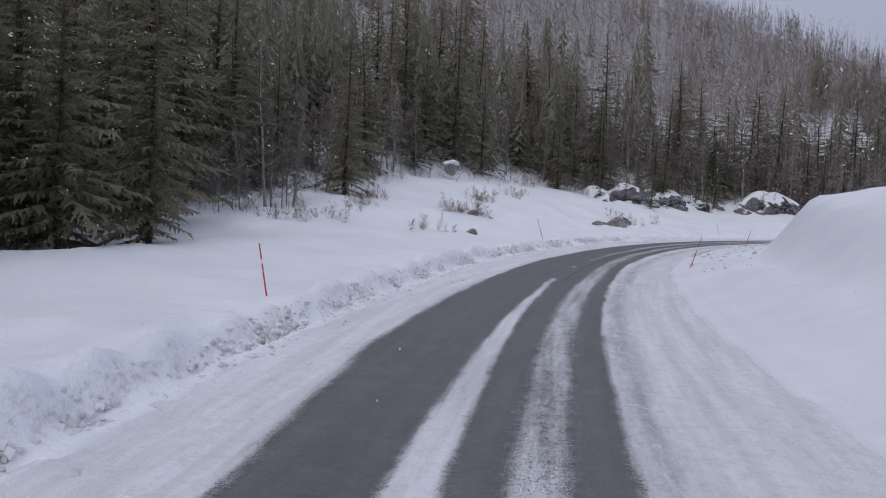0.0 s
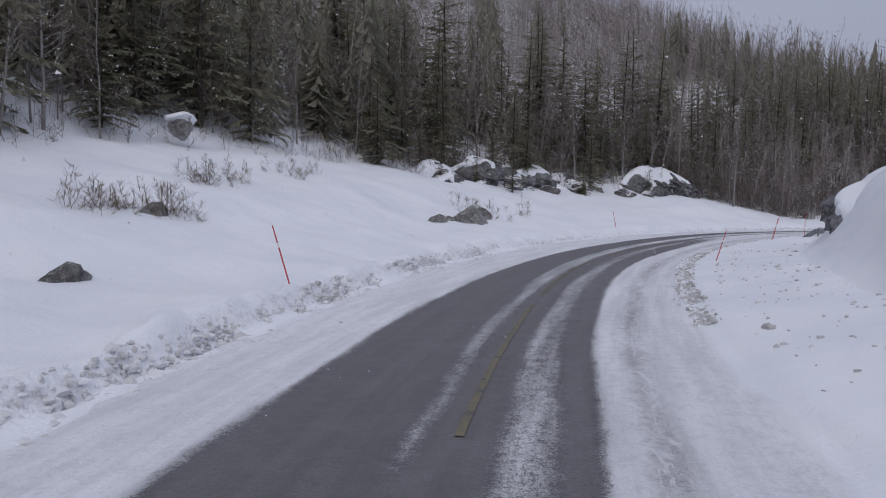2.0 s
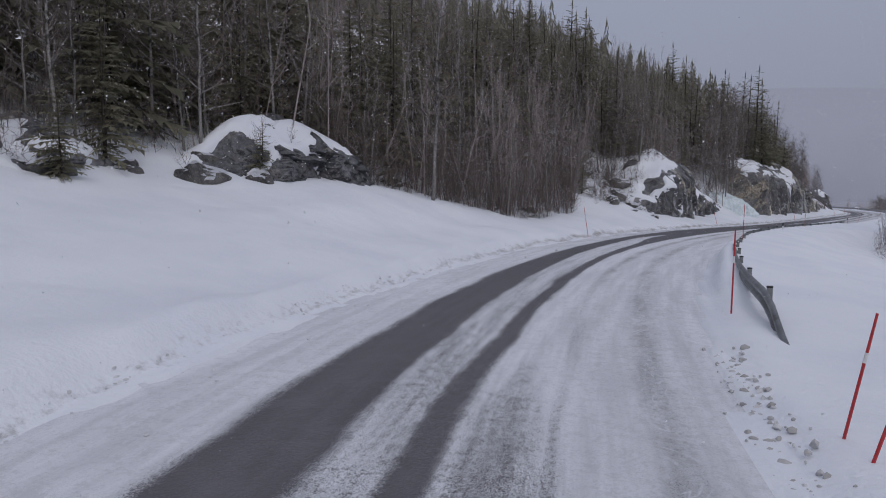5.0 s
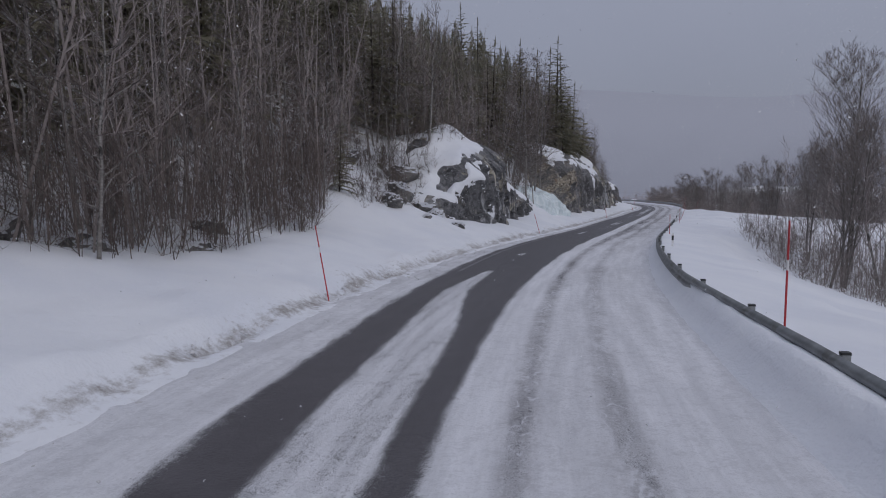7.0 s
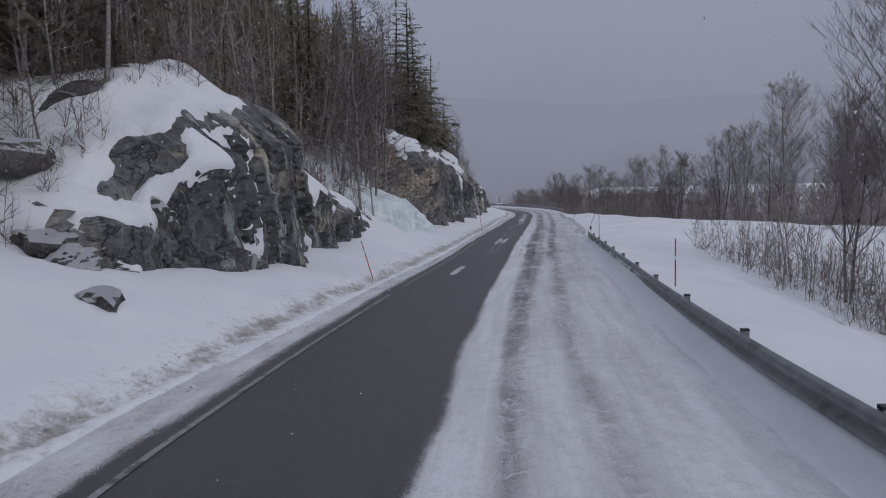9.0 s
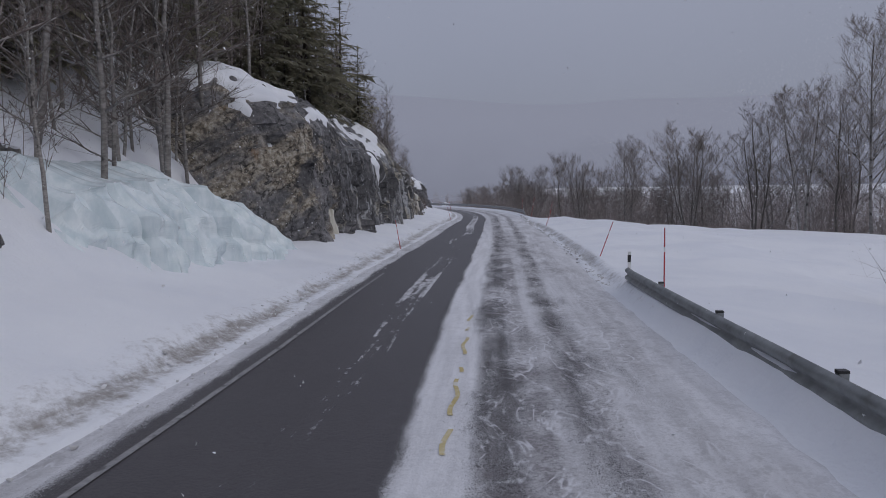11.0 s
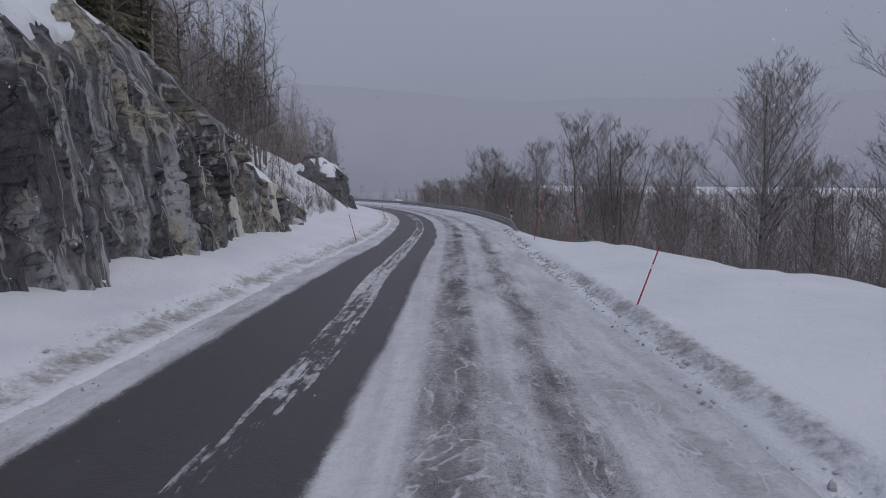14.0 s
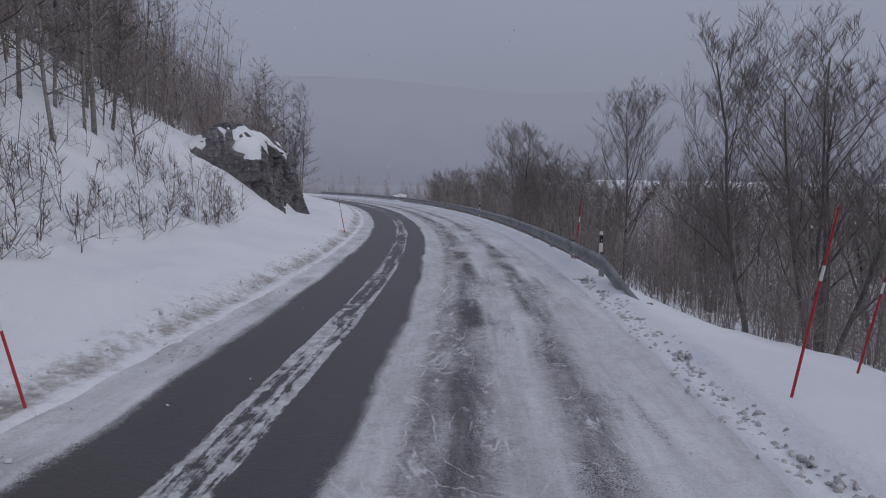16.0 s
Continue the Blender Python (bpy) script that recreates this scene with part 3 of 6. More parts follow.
def grid_mesh(name, pts, mat, attrs=None, uv=None, smooth_shade=True):
    """pts: rows x columns x 3."""
    n, m = pts.shape[:2]
    idx = np.arange(n * m).reshape(n, m)
    faces = np.stack([idx[:-1, :-1], idx[1:, :-1], idx[1:, 1:], idx[:-1, 1:]], -1).reshape(-1, 4)
    me = bpy.data.meshes.new(name)
    me.vertices.add(n * m)
    me.vertices.foreach_set("co", pts.reshape(-1).astype(np.float32))
    me.loops.add(faces.size)
    me.loops.foreach_set("vertex_index", faces.reshape(-1).astype(np.int32))
    me.polygons.add(len(faces))
    me.polygons.foreach_set("loop_start", (np.arange(len(faces)) * 4).astype(np.int32))
    me.polygons.foreach_set("use_smooth", np.full(len(faces), smooth_shade))
    me.update(calc_edges=True)
    for key, val in (attrs or {}).items():
        a = me.attributes.new(key, "FLOAT", "POINT")
        a.data.foreach_set("value", np.asarray(val, np.float32).reshape(-1))
    if uv is not None:
        layer = me.uv_layers.new(name="road")
        layer.data.foreach_set("uv", uv.reshape(-1, 2)[faces.reshape(-1)].astype(np.float32).reshape(-1))
    me.materials.append(mat)
    me.validate()
    return me


class Shape:
    """Collects vertices and faces of one mesh."""

    def __init__(self):
        self.v, self.f = [], []

    def tube(self, points, radii, sides=5):
        base = len(self.v)
        n = len(points)
        for i, (p, r) in enumerate(zip(points, radii)):
            a = (points[min(i + 1, n - 1)] - points[max(i - 1, 0)]).normalized()
            u = a.orthogonal().normalized()
            w = a.cross(u)
            for q in range(sides):
                ang = 2 * math.pi * q / sides
                self.v.append(p + (u * math.cos(ang) + w * math.sin(ang)) * r)
        for i in range(n - 1):
            for q in range(sides):
                q2 = (q + 1) % sides
                self.f.append((base + i * sides + q, base + i * sides + q2, base + (i + 1) * sides + q2, base + (i + 1) * sides + q))
        if sides > 3:
            self.f.append(tuple(base + (n - 1) * sides + q for q in range(sides)))
            self.f.append(tuple(base + q for q in reversed(range(sides))))

    def face(self, *pts):
        base = len(self.v)
        self.v.extend(pts)
        self.f.append(tuple(range(base, base + len(pts))))

    def box(self, lo, hi, m=None):
        base = len(self.v)
        c = [Vector((x, y, z)) for x in (lo[0], hi[0]) for y in (lo[1], hi[1]) for z in (lo[2], hi[2])]
        self.v.extend([m @ p for p in c] if m else c)
        for q in ((0, 1, 3, 2), (4, 6, 7, 5), (0, 4, 5, 1), (2, 3, 7, 6), (0, 2, 6, 4), (1, 5, 7, 3)):
            self.f.append(tuple(base + i for i in q))

    def mesh(self, name, mat, smooth_shade=False):
        return mesh_of(name, self.v, self.f, mat, smooth_shade)


# ---------- ground: one sheet from the hill over the road bed to the valley ----------
s_rows = np.concatenate([np.arange(-70, -6, 2.0), np.concatenate([np.arange(-6, 70, 0.3), np.arange(70, 262, 0.5)]), np.arange(262, 420, 2.5)])
d_rows = np.concatenate([
    [-1545, -1000, -600, -350, -220, -150, -110, -85, -70, -58, -50], np.arange(-45, -14, 2.0), np.arange(-14, -6, 0.5),
    np.arange(-6, -1.9, 0.16), [-1.2, 0.0, 1.2, 2.0], np.arange(2.6, 4.2, 0.25), np.arange(4.2, 7.0, 0.14), np.arange(7.0, 16, 0.5), np.arange(16, 30, 1.0), np.arange(30, 70, 3.0), [75, 85, 100, 120, 150, 190, 240]])
SS, DD = np.meshgrid(s_rows, d_rows, indexing="ij")
gx, gy = spot(SS, DD)
gh = ground_h(SS, DD)
fl, fr = foot_left(SS), foot_right(SS)
# lumpy ploughed faces of the banks
face_l = smooth(-0.15, 0.15, DD - fl) * (1 - smooth(0.5, 1.3, DD - fl))
face_r = smooth(-0.1, 0.1, fr - DD) * (1 - smooth(0.3, 0.8, fr - DD))
rough_l = np.interp(SS, [-70, 45, 70, 110, 130, 220, 420], [1, 1, .8, .6, .55, .5, .5])
lumps = fbm(gx * 1.5, gy * 1.5, gh * 2, 4)
gh = gh + 0.16 * face_l * rough_l * lumps + 0.05 * face_r * lumps
gh = gh + 0.025 * smooth(-1.6, -0.2, DD - fl) * (1 - smooth(0, 0.4, DD - fl)) * fbm(gx * 3.1, gy * 3.1, 3, 3)
bed = (DD > fr + 0.25) & (DD < fl - 0.35)
gh = np.where(bed, -0.14, gh)
dirty_r = np.interp(SS, [-70, 45, 60, 70, 90, 160, 172, 205, 215, 420], [.25, .35, .6, .35, .2, .3, .9, .9, .5, .4])
wide_l = smooth(-0.2, 0.2, DD - fl) * (1 - smooth(0.6, 1.5, DD - fl)) * np.interp(SS, [-70, 100, 118, 420], [0, 0, .22, .25])
dirt = np.clip(wide_l + face_l * np.interp(SS, [-70, 45, 70, 110, 420], [.42, .4, .42, .42, .4]) + dirty_r * face_r + np.interp(SS, [-70, 80, 110, 420], [.3, .35, .6, .6]) * (1 - smooth(0.3, 0.6, np.abs(DD - fl + 0.15))), 0, 1)
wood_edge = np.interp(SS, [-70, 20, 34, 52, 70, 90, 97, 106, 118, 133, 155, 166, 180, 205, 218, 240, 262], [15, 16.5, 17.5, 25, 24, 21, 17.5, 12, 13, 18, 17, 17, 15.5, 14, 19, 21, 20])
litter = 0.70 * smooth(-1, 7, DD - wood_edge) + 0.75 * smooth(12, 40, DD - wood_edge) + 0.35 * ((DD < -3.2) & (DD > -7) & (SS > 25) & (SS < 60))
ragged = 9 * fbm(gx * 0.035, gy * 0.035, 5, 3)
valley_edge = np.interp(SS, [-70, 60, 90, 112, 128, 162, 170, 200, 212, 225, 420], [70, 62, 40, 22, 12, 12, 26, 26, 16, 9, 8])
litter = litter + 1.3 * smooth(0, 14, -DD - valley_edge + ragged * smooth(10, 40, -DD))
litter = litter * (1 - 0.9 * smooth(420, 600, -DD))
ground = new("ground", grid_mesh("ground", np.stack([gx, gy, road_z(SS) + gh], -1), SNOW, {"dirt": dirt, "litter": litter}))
tagged(ground, "deep snow over hillside, road banks and valley plain", "snow", kind="structure")


# ---------- road ----------
def band(s, d, knots, hi, lo, soft=0.14):
    a, b = np.interp(s, knots, hi), np.interp(s, knots, lo)
    return smooth(-soft, soft, a - d) * smooth(-soft, soft, d - b)


def snow_cover(s, d):
    wob = 0.035 * vnoise(s * 0.3, 1.0) + 0.025 * vnoise(s * 1.3, 5.0) + 0.02 * vnoise(s * 3.1, d * 1.5, 6.0)
    q = d + wob
    ones = np.ones_like(s)
    cover = 0.92 * ones
    e = edge_left(s)
    lo = np.interp(s, [-70, 0, 27, 40, 54, 64, 75, 92, 107, 128, 159, 175, 190, 203, 222, 235, 420],
                   [.2, .2, .15, .3, .8, .9, 1.0, .8, .9, .8, 1.08, 1.2, 1.36, 1.28, 1.22, 1.35, 1.35])
    bare = smooth(-0.30, 0.22, e - q) * smooth(-0.2, 0.2, q - lo)
    cover = cover * (1 - bare)
    # second wheel track in the bend
    kk = [-70, 0, 27, 54, 64, 72, 80]
    track = band(s, q, kk, [-.58, -.58, -.37, .25, .4, .5, .6], [-1.08, -1.08, -.77, -.31, -.39, -.1, .3], 0.2) * (1 - smooth(60, 84, s))
    cover = cover * (1 - track)
    film = band(s, q, kk, [.26, .26, .22, .82, .9, .92, .92], [-.5, -.5, -.47, .2, .36, .45, .45], 0.2) * (1 - smooth(66, 80, s))
    cover = np.maximum(cover * (1 - film), film * (np.interp(s, [20, 36, 50], [0.66, 0.58, 0.52]) + 0.10 * vnoise(s * 0.25, d * 2.0, 8.0)))
    # strip of snow left between the wheel tracks
    ks = [-70, 0, 20, 33, 45, 54, 64, 80, 92, 101, 108, 113, 119, 147, 151, 156, 165, 175, 201, 221, 420]
    strip = band(s, q, ks, [1.3, 1.3, 1.15, 1.3, 1.6, 2.0, 2.1, 2.1, 2.07, 2.37, 2.6, 2.85, 2.6, 2.8, 2.8, 2.6, 2.6, 2.85, 3.0, 2.75, 2.75],
                 [.6, .6, .85, 1.05, 1.15, 1.3, 1.45, 1.2, 1.06, 1.2, 1.5, 2.1, 2.3, 2.5, 2.5, 2.0, 1.95, 2.1, 2.1, 1.95, 1.95], 0.15)
    amount = np.interp(s, [-70, 24.3, 25.6, 29, 29.6, 30.4, 31.0, 32.2, 34, 100, 108, 118, 119.5, 420], [.82, .82, 0, 0, .6, .6, 0, 0, .54, .74, .76, .72, 0, 0])
    cover = np.maximum(cover, strip * amount)
    # greyer wheel marks in the snowy lane
    for hi, lo_, dep in (([-1.2, -1.2, -1.2, -1.0, -1.0, -.95, -.9, -.85, -.95, -.95], [-1.6, -1.6, -1.6, -1.35, -1.4, -1.3, -1.35, -1.3, -1.4, -1.4], 0.16),
                         ([-.1, -.1, -.1, -.1, .1, .1, .38, .5, .32, .3], [-.1, -.1, -.1, -.1, -.2, -.22, -.25, -.12, -.1, -.1], 0.24)):
        g = band(s, q, [-70, 0, 27, 54, 92, 128, 159, 175, 203, 222], hi, lo_, 0.12)
        cover = cover - dep * g * (0.8 + 0.3 * vnoise(s * 0.5, d * 1.5, 7.0)) * np.where(track > 0.2, 0, 1)
    patchy = smooth(140, 158, s) * smooth(0.9, 0.3, q)
    cover = cover - patchy * (0.10 + 0.15 * fbm(s * 0.8, d * 2.2, 3.0, 4)) * smooth(-2.6, -1.6, q)
    return np.clip(cover, 0, 1)


def streak_of(s, d):
    """Torn ice between the wheels of the bare lane, further on."""
    ks = [-70, 113, 119, 147, 151, 155, 160, 163, 168, 176, 179, 183, 187, 191, 194, 197, 200, 207, 215, 224, 420]
    hi = [2.85, 2.85, 2.6, 2.8, 2.8, 2.45, 2.25, 2.5, 2.55, 2.65, 2.6, 2.9, 3.05, 3.0, 2.58, 2.5, 2.52, 2.72, 2.62, 2.6, 2.6]
    lo = [2.1, 2.1, 2.3, 2.5, 2.5, 2.0, 1.8, 1.9, 1.86, 1.9, 1.85, 2.2, 2.72, 2.66, 2.2, 1.96, 1.8, 2.02, 1.98, 2.0, 2.0]
    mid, half = (np.interp(s, ks, hi) + np.interp(s, ks, lo)) / 2, (np.interp(s, ks, hi) - np.interp(s, ks, lo)) / 2
    amount = np.interp(s, [-70, 125.2, 125.5, 126.6, 126.9, 146.5, 147, 150, 151, 155, 160, 176, 179, 182, 184, 186, 188, 191, 193, 195, 197, 203, 215, 225, 235, 420],
                       [0, 0, .75, .75, 0, 0, .8, .8, 0, .34, .42, .46, .2, .05, .3, .3, .55, .5, .1, .3, .55, .6, .66, .6, .5, .4])
    amount = amount + 0.16 * vnoise(s * 0.33, 3.0) * (s > 151)
    side = 0.22 * smooth(0.25, 0.9, np.abs(d - mid) / half) * (s > 151)
    return np.clip((amount + side) * (1 - smooth(0.75, 1.15, np.abs(d - mid) / half)), 0, 1)


rs = np.concatenate([np.arange(-70, -4, 2.0), np.arange(-4, 250, 0.30), np.arange(250, 420, 1.5)])
ru = np.linspace(0, 1, 96)
RSS, RU = np.meshgrid(rs, ru, indexing="ij")
RDD = foot_right(RSS) - 0.25 + (foot_left(RSS) + 0.1 - foot_right(RSS) + 0.25) * RU
cov = snow_cover(RSS, RDD)
verge = smooth(-0.05, 0.3, RDD - edge_left(RSS)) * np.interp(RSS, [-70, 30, 100, 116, 150, 420], [.0, .0, .12, .42, .5, .5]) * (1 - 0.7 * smooth(-0.5, 0.0, RDD - foot_left(RSS))) * (0.7 + 0.6 * fbm(RSS * 0.9, RDD * 1.5, 1.0, 3))
lane = smooth(0.3, -0.1, RDD) * smooth(-2.9, -2.0, RDD) * np.interp(RSS, [-70, 100, 140, 158, 185, 200, 420], [.12, .15, .25, .66, .66, .5, .5])
rut = 0.35 * smooth(-2.2, -2.8, RDD) * np.interp(RSS, [-70, 150, 165, 420], [.3, .3, 1, 1])
marks = 0.55 * band(RSS, RDD, [-70, 54, 92, 128, 159, 175, 203, 222], [-1.15, -1.0, -1.0, -.95, -.9, -.85, -.95, -.95], [-1.6, -1.4, -1.4, -1.3, -1.35, -1.3, -1.4, -1.4], 0.18) * np.interp(RSS, [-70, 60, 130, 160, 420], [.8, .8, .7, 1, 1])
marks = marks + 0.95 * band(RSS, RDD, [85, 92, 128, 159, 175, 194, 219], [.1, .1, .1, .25, .40, .54, .62], [-.1, -.2, -.25, -.58, -.45, -.2, -.2], 0.14) * np.interp(RSS, [84, 92, 130, 155, 420], [0, .5, .6, 1, 1])
strip_dirt = 0.4 * band(RSS, RDD, [-70, 420], [1.4, 1.4], [.5, .5], 0.2) * np.interp(RSS, [190, 212, 420], [0, 1, 1])
grime = np.clip(strip_dirt + marks + verge + lane * (0.8 + 0.5 * fbm(RSS * 0.3, RDD * 1.2, 2.0, 3)) + rut, 0, 1)
rx, ry = spot(RSS, RDD)
lift = 0.012 * cov + 0.02 * cov * (fbm(rx * 2.2, ry * 2.2, 0, 3)) * smooth(-2.0, -3.0, RDD) + 0.03 * smooth(0.2, 1.2, RDD - edge_left(RSS)) * (1 + 0.9 * fbm(rx * 2.6, ry * 2.6, 5, 4))
rim = np.minimum(RU, 1 - RU)
lift = lift - 0.10 * (1 - smooth(0, 0.03, rim))
road = new("road", grid_mesh("road", np.stack([rx, ry, road_z(RSS) + lift], -1), ROAD, {"cover": cov, "grime": grime, "streak": streak_of(RSS, RDD), "wet": np.interp(RSS, [-70, 75, 100, 150, 420], [0, 0, .55, 1, 1]), "salt": np.interp(RSS, [-70, 50, 80, 100, 420], [.48, .3, .15, 0, 0])}, np.stack([RSS, RDD], -1)))
tagged(road, "grey asphalt road half covered with packed snow and slush", "road", kind="structure")


def stripe(name, s0, s1, dfun, width, mat, label, step=0.5):
    s = np.arange(s0, s1 + 0.01, step)
    d = dfun(s)
    pts = np.stack([np.stack([*spot(s, d + o), road_z(s) + 0.012 + 0.012 * snow_cover(s, d)], -1) for o in (-width / 2, width / 2)], 0)
    ob = part(name, grid_mesh(name, pts, mat), road, label)
    return ob


def centre(s):
    return np.interp(s, [0, 27, 40, 54, 64, 75, 128, 161, 213], [.55, .7, .85, 1.2, 1.3, 1.2, .75, .6, .6])


for a, b in ((24.0, 32.5), (34.5, 43.5), (45.0, 55.5), (57.5, 68.0)):
    stripe("centre_line", a, b, centre, 0.10, YELLOW, "worn yellow centre line dash")
for a, b in ((154.6, 155.4), (155.9, 157.6), (158.0, 158.3), (159.2, 160.6), (161.3, 161.6), (162.4, 163.1)):
    stripe("centre_line", a, b, lambda s: 0.56 + 0.03 * np.sin(s * 5), 0.06, YELLOW_NEW, "yellow paint showing through the snow", 0.1)
for a, b in ((118, 141), (143, 172)):
    stripe("edge_line", a, b, lambda s: edge_left(s) - 0.26, 0.09, PAINT, "worn white edge line")


# ---------- cliffs beside the road ----------
def facets(u, v, seed):
    """Broken rock: every cell of a jittered grid is a tilted face of its own."""
    iu, iv = np.floor(u).astype(np.int64), np.floor(v).astype(np.int64)
    best, out = np.full(u.shape, 9.0), np.zeros(u.shape)
    key = int(seed * 10)
    for a in (-1, 0, 1):
        for c in (-1, 0, 1):
            cu, cv = iu + a, iv + c
            du = u - cu - lattice(cu, cv, key)
            dv = v - cv - lattice(cu, cv, key + 1)
            near = np.hypot(du, dv)
            val = (lattice(cu, cv, key + 2) - 0.5) * 0.9 + du * (lattice(cu, cv, key + 3) - 0.5) * 1.7 + dv * (lattice(cu, cv, key + 4) - 0.40) * 0.9
            out = np.where(near < best, val, out)
            best = np.minimum(near, best)
    return out


def frozen_slope(name, s0, s1, foot, top, label, seed, lean=0.26, back=2.5, bottom=-0.3, step=0.14):
    """Bulging ice that has run down a slope: foot(s) its line on the ground, top(s) its height over the road."""
    s = np.arange(s0, s1 + step, step)
    S, V = np.meshgrid(s, np.linspace(0, 1, 84), indexing="ij")
    rise, over = np.clip(V / 0.76, 0, 1), np.clip((V - 0.76) / 0.24, 0, 1)
    ends = smooth(0, 3.0, S - s0) * smooth(0, 3.0, s1 - S)
    hgt = bottom + (top(S) + 0.5 * vnoise(S * 0.45, seed) - bottom) * (0.12 + 0.88 * ends)
    z = bottom + (hgt - bottom) * rise
    bulge = fbm(S * 0.16 + seed, z * 0.22, seed, 3) + 0.45 * fbm(S * 0.6 - seed, z * 0.6, seed + 4, 3)
    flutes = np.abs(fbm(S * 1.1 + seed, z * 0.10, seed + 7, 4))
    grain = fbm(S * 2.2, z * 2.0, seed + 5, 4)
    k = (z + 0.9 * fbm(S * 0.3, 2.0, seed + 9, 3)) / 0.8
    steps = np.floor(k) + smooth(0.62, 1.0, k - np.floor(k))
    d = foot(S) + lean * (0.4 * z + steps) + 0.45 * bulge + 1.1 * flutes * (1 - over) + 0.08 * grain + 0.22 * hgt * smooth(0.62, 1.0, rise) ** 2 + over * back + 0.5 * (1 - ends)
    behind = ground_h(S, foot(S) + 0.9 + 0.22 * hgt + back)
    h = z + 0.08 * grain + (np.maximum(behind, hgt) - hgt + 0.15) * smooth(0, 1, over) - 0.8 * smooth(0.9, 1.0, over)
    x, y = spot(S, d)
    return tagged(new(name, grid_mesh(name, np.stack([x, y, road_z(S) + h], -1), ICE, smooth_shade=False)), label, "ice", kind="structure")


def knots(a, b):
    return lambda s: np.interp(s, a, b)


def blurred(a, n):
    """Running mean over n cells both ways."""
    for ax in (0, 1):
        w = [(0, 0), (0, 0)]
        w[ax] = (n, n)
        c = np.cumsum(np.pad(a, w, mode="edge"), axis=ax)
        lo, hi = np.take(c, range(0, a.shape[ax]), axis=ax), np.take(c, range(2 * n, 2 * n + a.shape[ax]), axis=ax)
        a = (hi - lo) / (2 * n)
    return a


def crag(name, s0, s1, foot, brow, crown, mat, label, seed, warm, seep, reach=3.6, back=9.0, lean=0.12, slab=0.5, tall=2.6, step=0.11, bare=0.0, bottom=-0.4, side=1):
    """A steep blasted face from foot to brow, a slope to the crown behind it, then down into the hill; snow lies on it as a sheet of its own."""
    s = np.arange(s0, s1 + step, step)
    S, V = np.meshgrid(s, np.concatenate([np.linspace(0, 1, 66), 1 + np.linspace(0.02, 1, 34), 2 + np.linspace(0.07, 1, 14)]), indexing="ij")
    face, rise, rear = np.clip(V, 0, 1), np.clip(V - 1, 0, 1), np.clip(V - 2, 0, 1)
    wave = 0.45 * fbm(S * 0.5, seed, 1.0, 3)
    top, far = brow(S) + wave * smooth(0, 2.5, brow(S) - 0.6), crown(S) + 0.5 * wave
    behind = ground_h(S, side * (foot(S) + back))
    z = bottom + (top - bottom) * face
    warp = 0.30 * fbm(S * 0.6, z * 0.5, seed + 2, 3)
    dip = math.radians(7 * math.sin(seed * 3))
    a, u = S * math.cos(dip) + z * math.sin(dip), z * math.cos(dip) - S * math.sin(dip)
    big = facets((a + warp) / 2.3, (u + warp) / (2.3 * tall * 0.75), seed)
    mid = facets((a - warp) / 0.95, (u + 0.6 * warp) / (0.95 * tall), seed + 5)
    small = facets((a + 2 * warp) / 0.40, (u + warp) / (0.40 * tall * 0.8), seed + 15)
    ribs = np.abs(fbm(S * 0.8 + seed, z * 0.08, seed + 7, 3))
    grit = fbm(S * 2.6, z * 2.2, seed + 5, 4)
    rough = slab * big + 0.55 * slab * mid + 0.26 * slab * small + 0.35 * ribs + 0.045 * grit
    rough = rough * (1 + 0.5 * warm(S, z))
    fade = (1 - smooth(0.0, 0.45, rise))
    ends = smooth(0, 1.6, S - s0) * smooth(0, 1.6, s1 - S)
    d = foot(S) + lean * z + rough * fade + 0.9 * (1 - ends) + 0.55 * smooth(0.80, 1.0, face) ** 2
    d = d + reach * rise + (back - reach - 0.6) * rear
    hump = fbm(S * 0.45, d * 0.55, seed + 3, 4)
    h = z + (far - top) * (1 - (1 - rise) ** 1.25) + 0.05 * grit * fade + (0.40 * hump + 0.25 * facets(S / 1.6, d / 0.9, seed + 21)) * smooth(0, 0.25, rise) * (1 - smooth(0.3, 1, rear))
    h = h + (behind - 0.7 - far) * smooth(0, 1, rear)
    x, y = spot(S, side * d)
    pts = np.stack([x, y, road_z(S) + h], -1)
    rock = new(name, grid_mesh(name, pts, mat, {"warm": warm(S, h), "seep": seep(S, h)}, np.stack([S, h + 0.6 * d], -1), smooth_shade=False))
    tagged(rock, label, "cliff", kind="structure")
    if side > 0:
        CRAGS.append((s, np.maximum.accumulate(d[:, 66:], axis=1), h[:, 66:]))
    # snow
    soft = np.stack([blurred(pts[..., q], 5) for q in range(3)], -1)
    nrm = np.cross(np.gradient(soft, axis=0), np.gradient(soft, axis=1))
    nrm = nrm / np.maximum(np.linalg.norm(nrm, axis=-1, keepdims=True), 1e-9)
    nrm = nrm * np.sign(nrm[..., 2].mean())
    lie = blurred(nrm[..., 2], 3) - 0.62 - (bare(S) if callable(bare) else bare) + 0.52 * fbm(S * 0.42, (d + 0.6 * h) * 0.75, seed + 31, 4) + 0.35 * rear
    thick = np.clip(lie * 1.1, -0.42, 0.20)
    up = nrm * 0.6 + np.array([0, 0, 0.4])
    cover = new(name.replace("cliff", "cliff_snow"), grid_mesh(name + " snow", soft + up * thick[..., None], SNOW, {"dirt": 0 * S, "litter": 0 * S}))
    return tagged(cover, "smooth snow lying on ledges and top of the cliff", "snow", kind="structure")


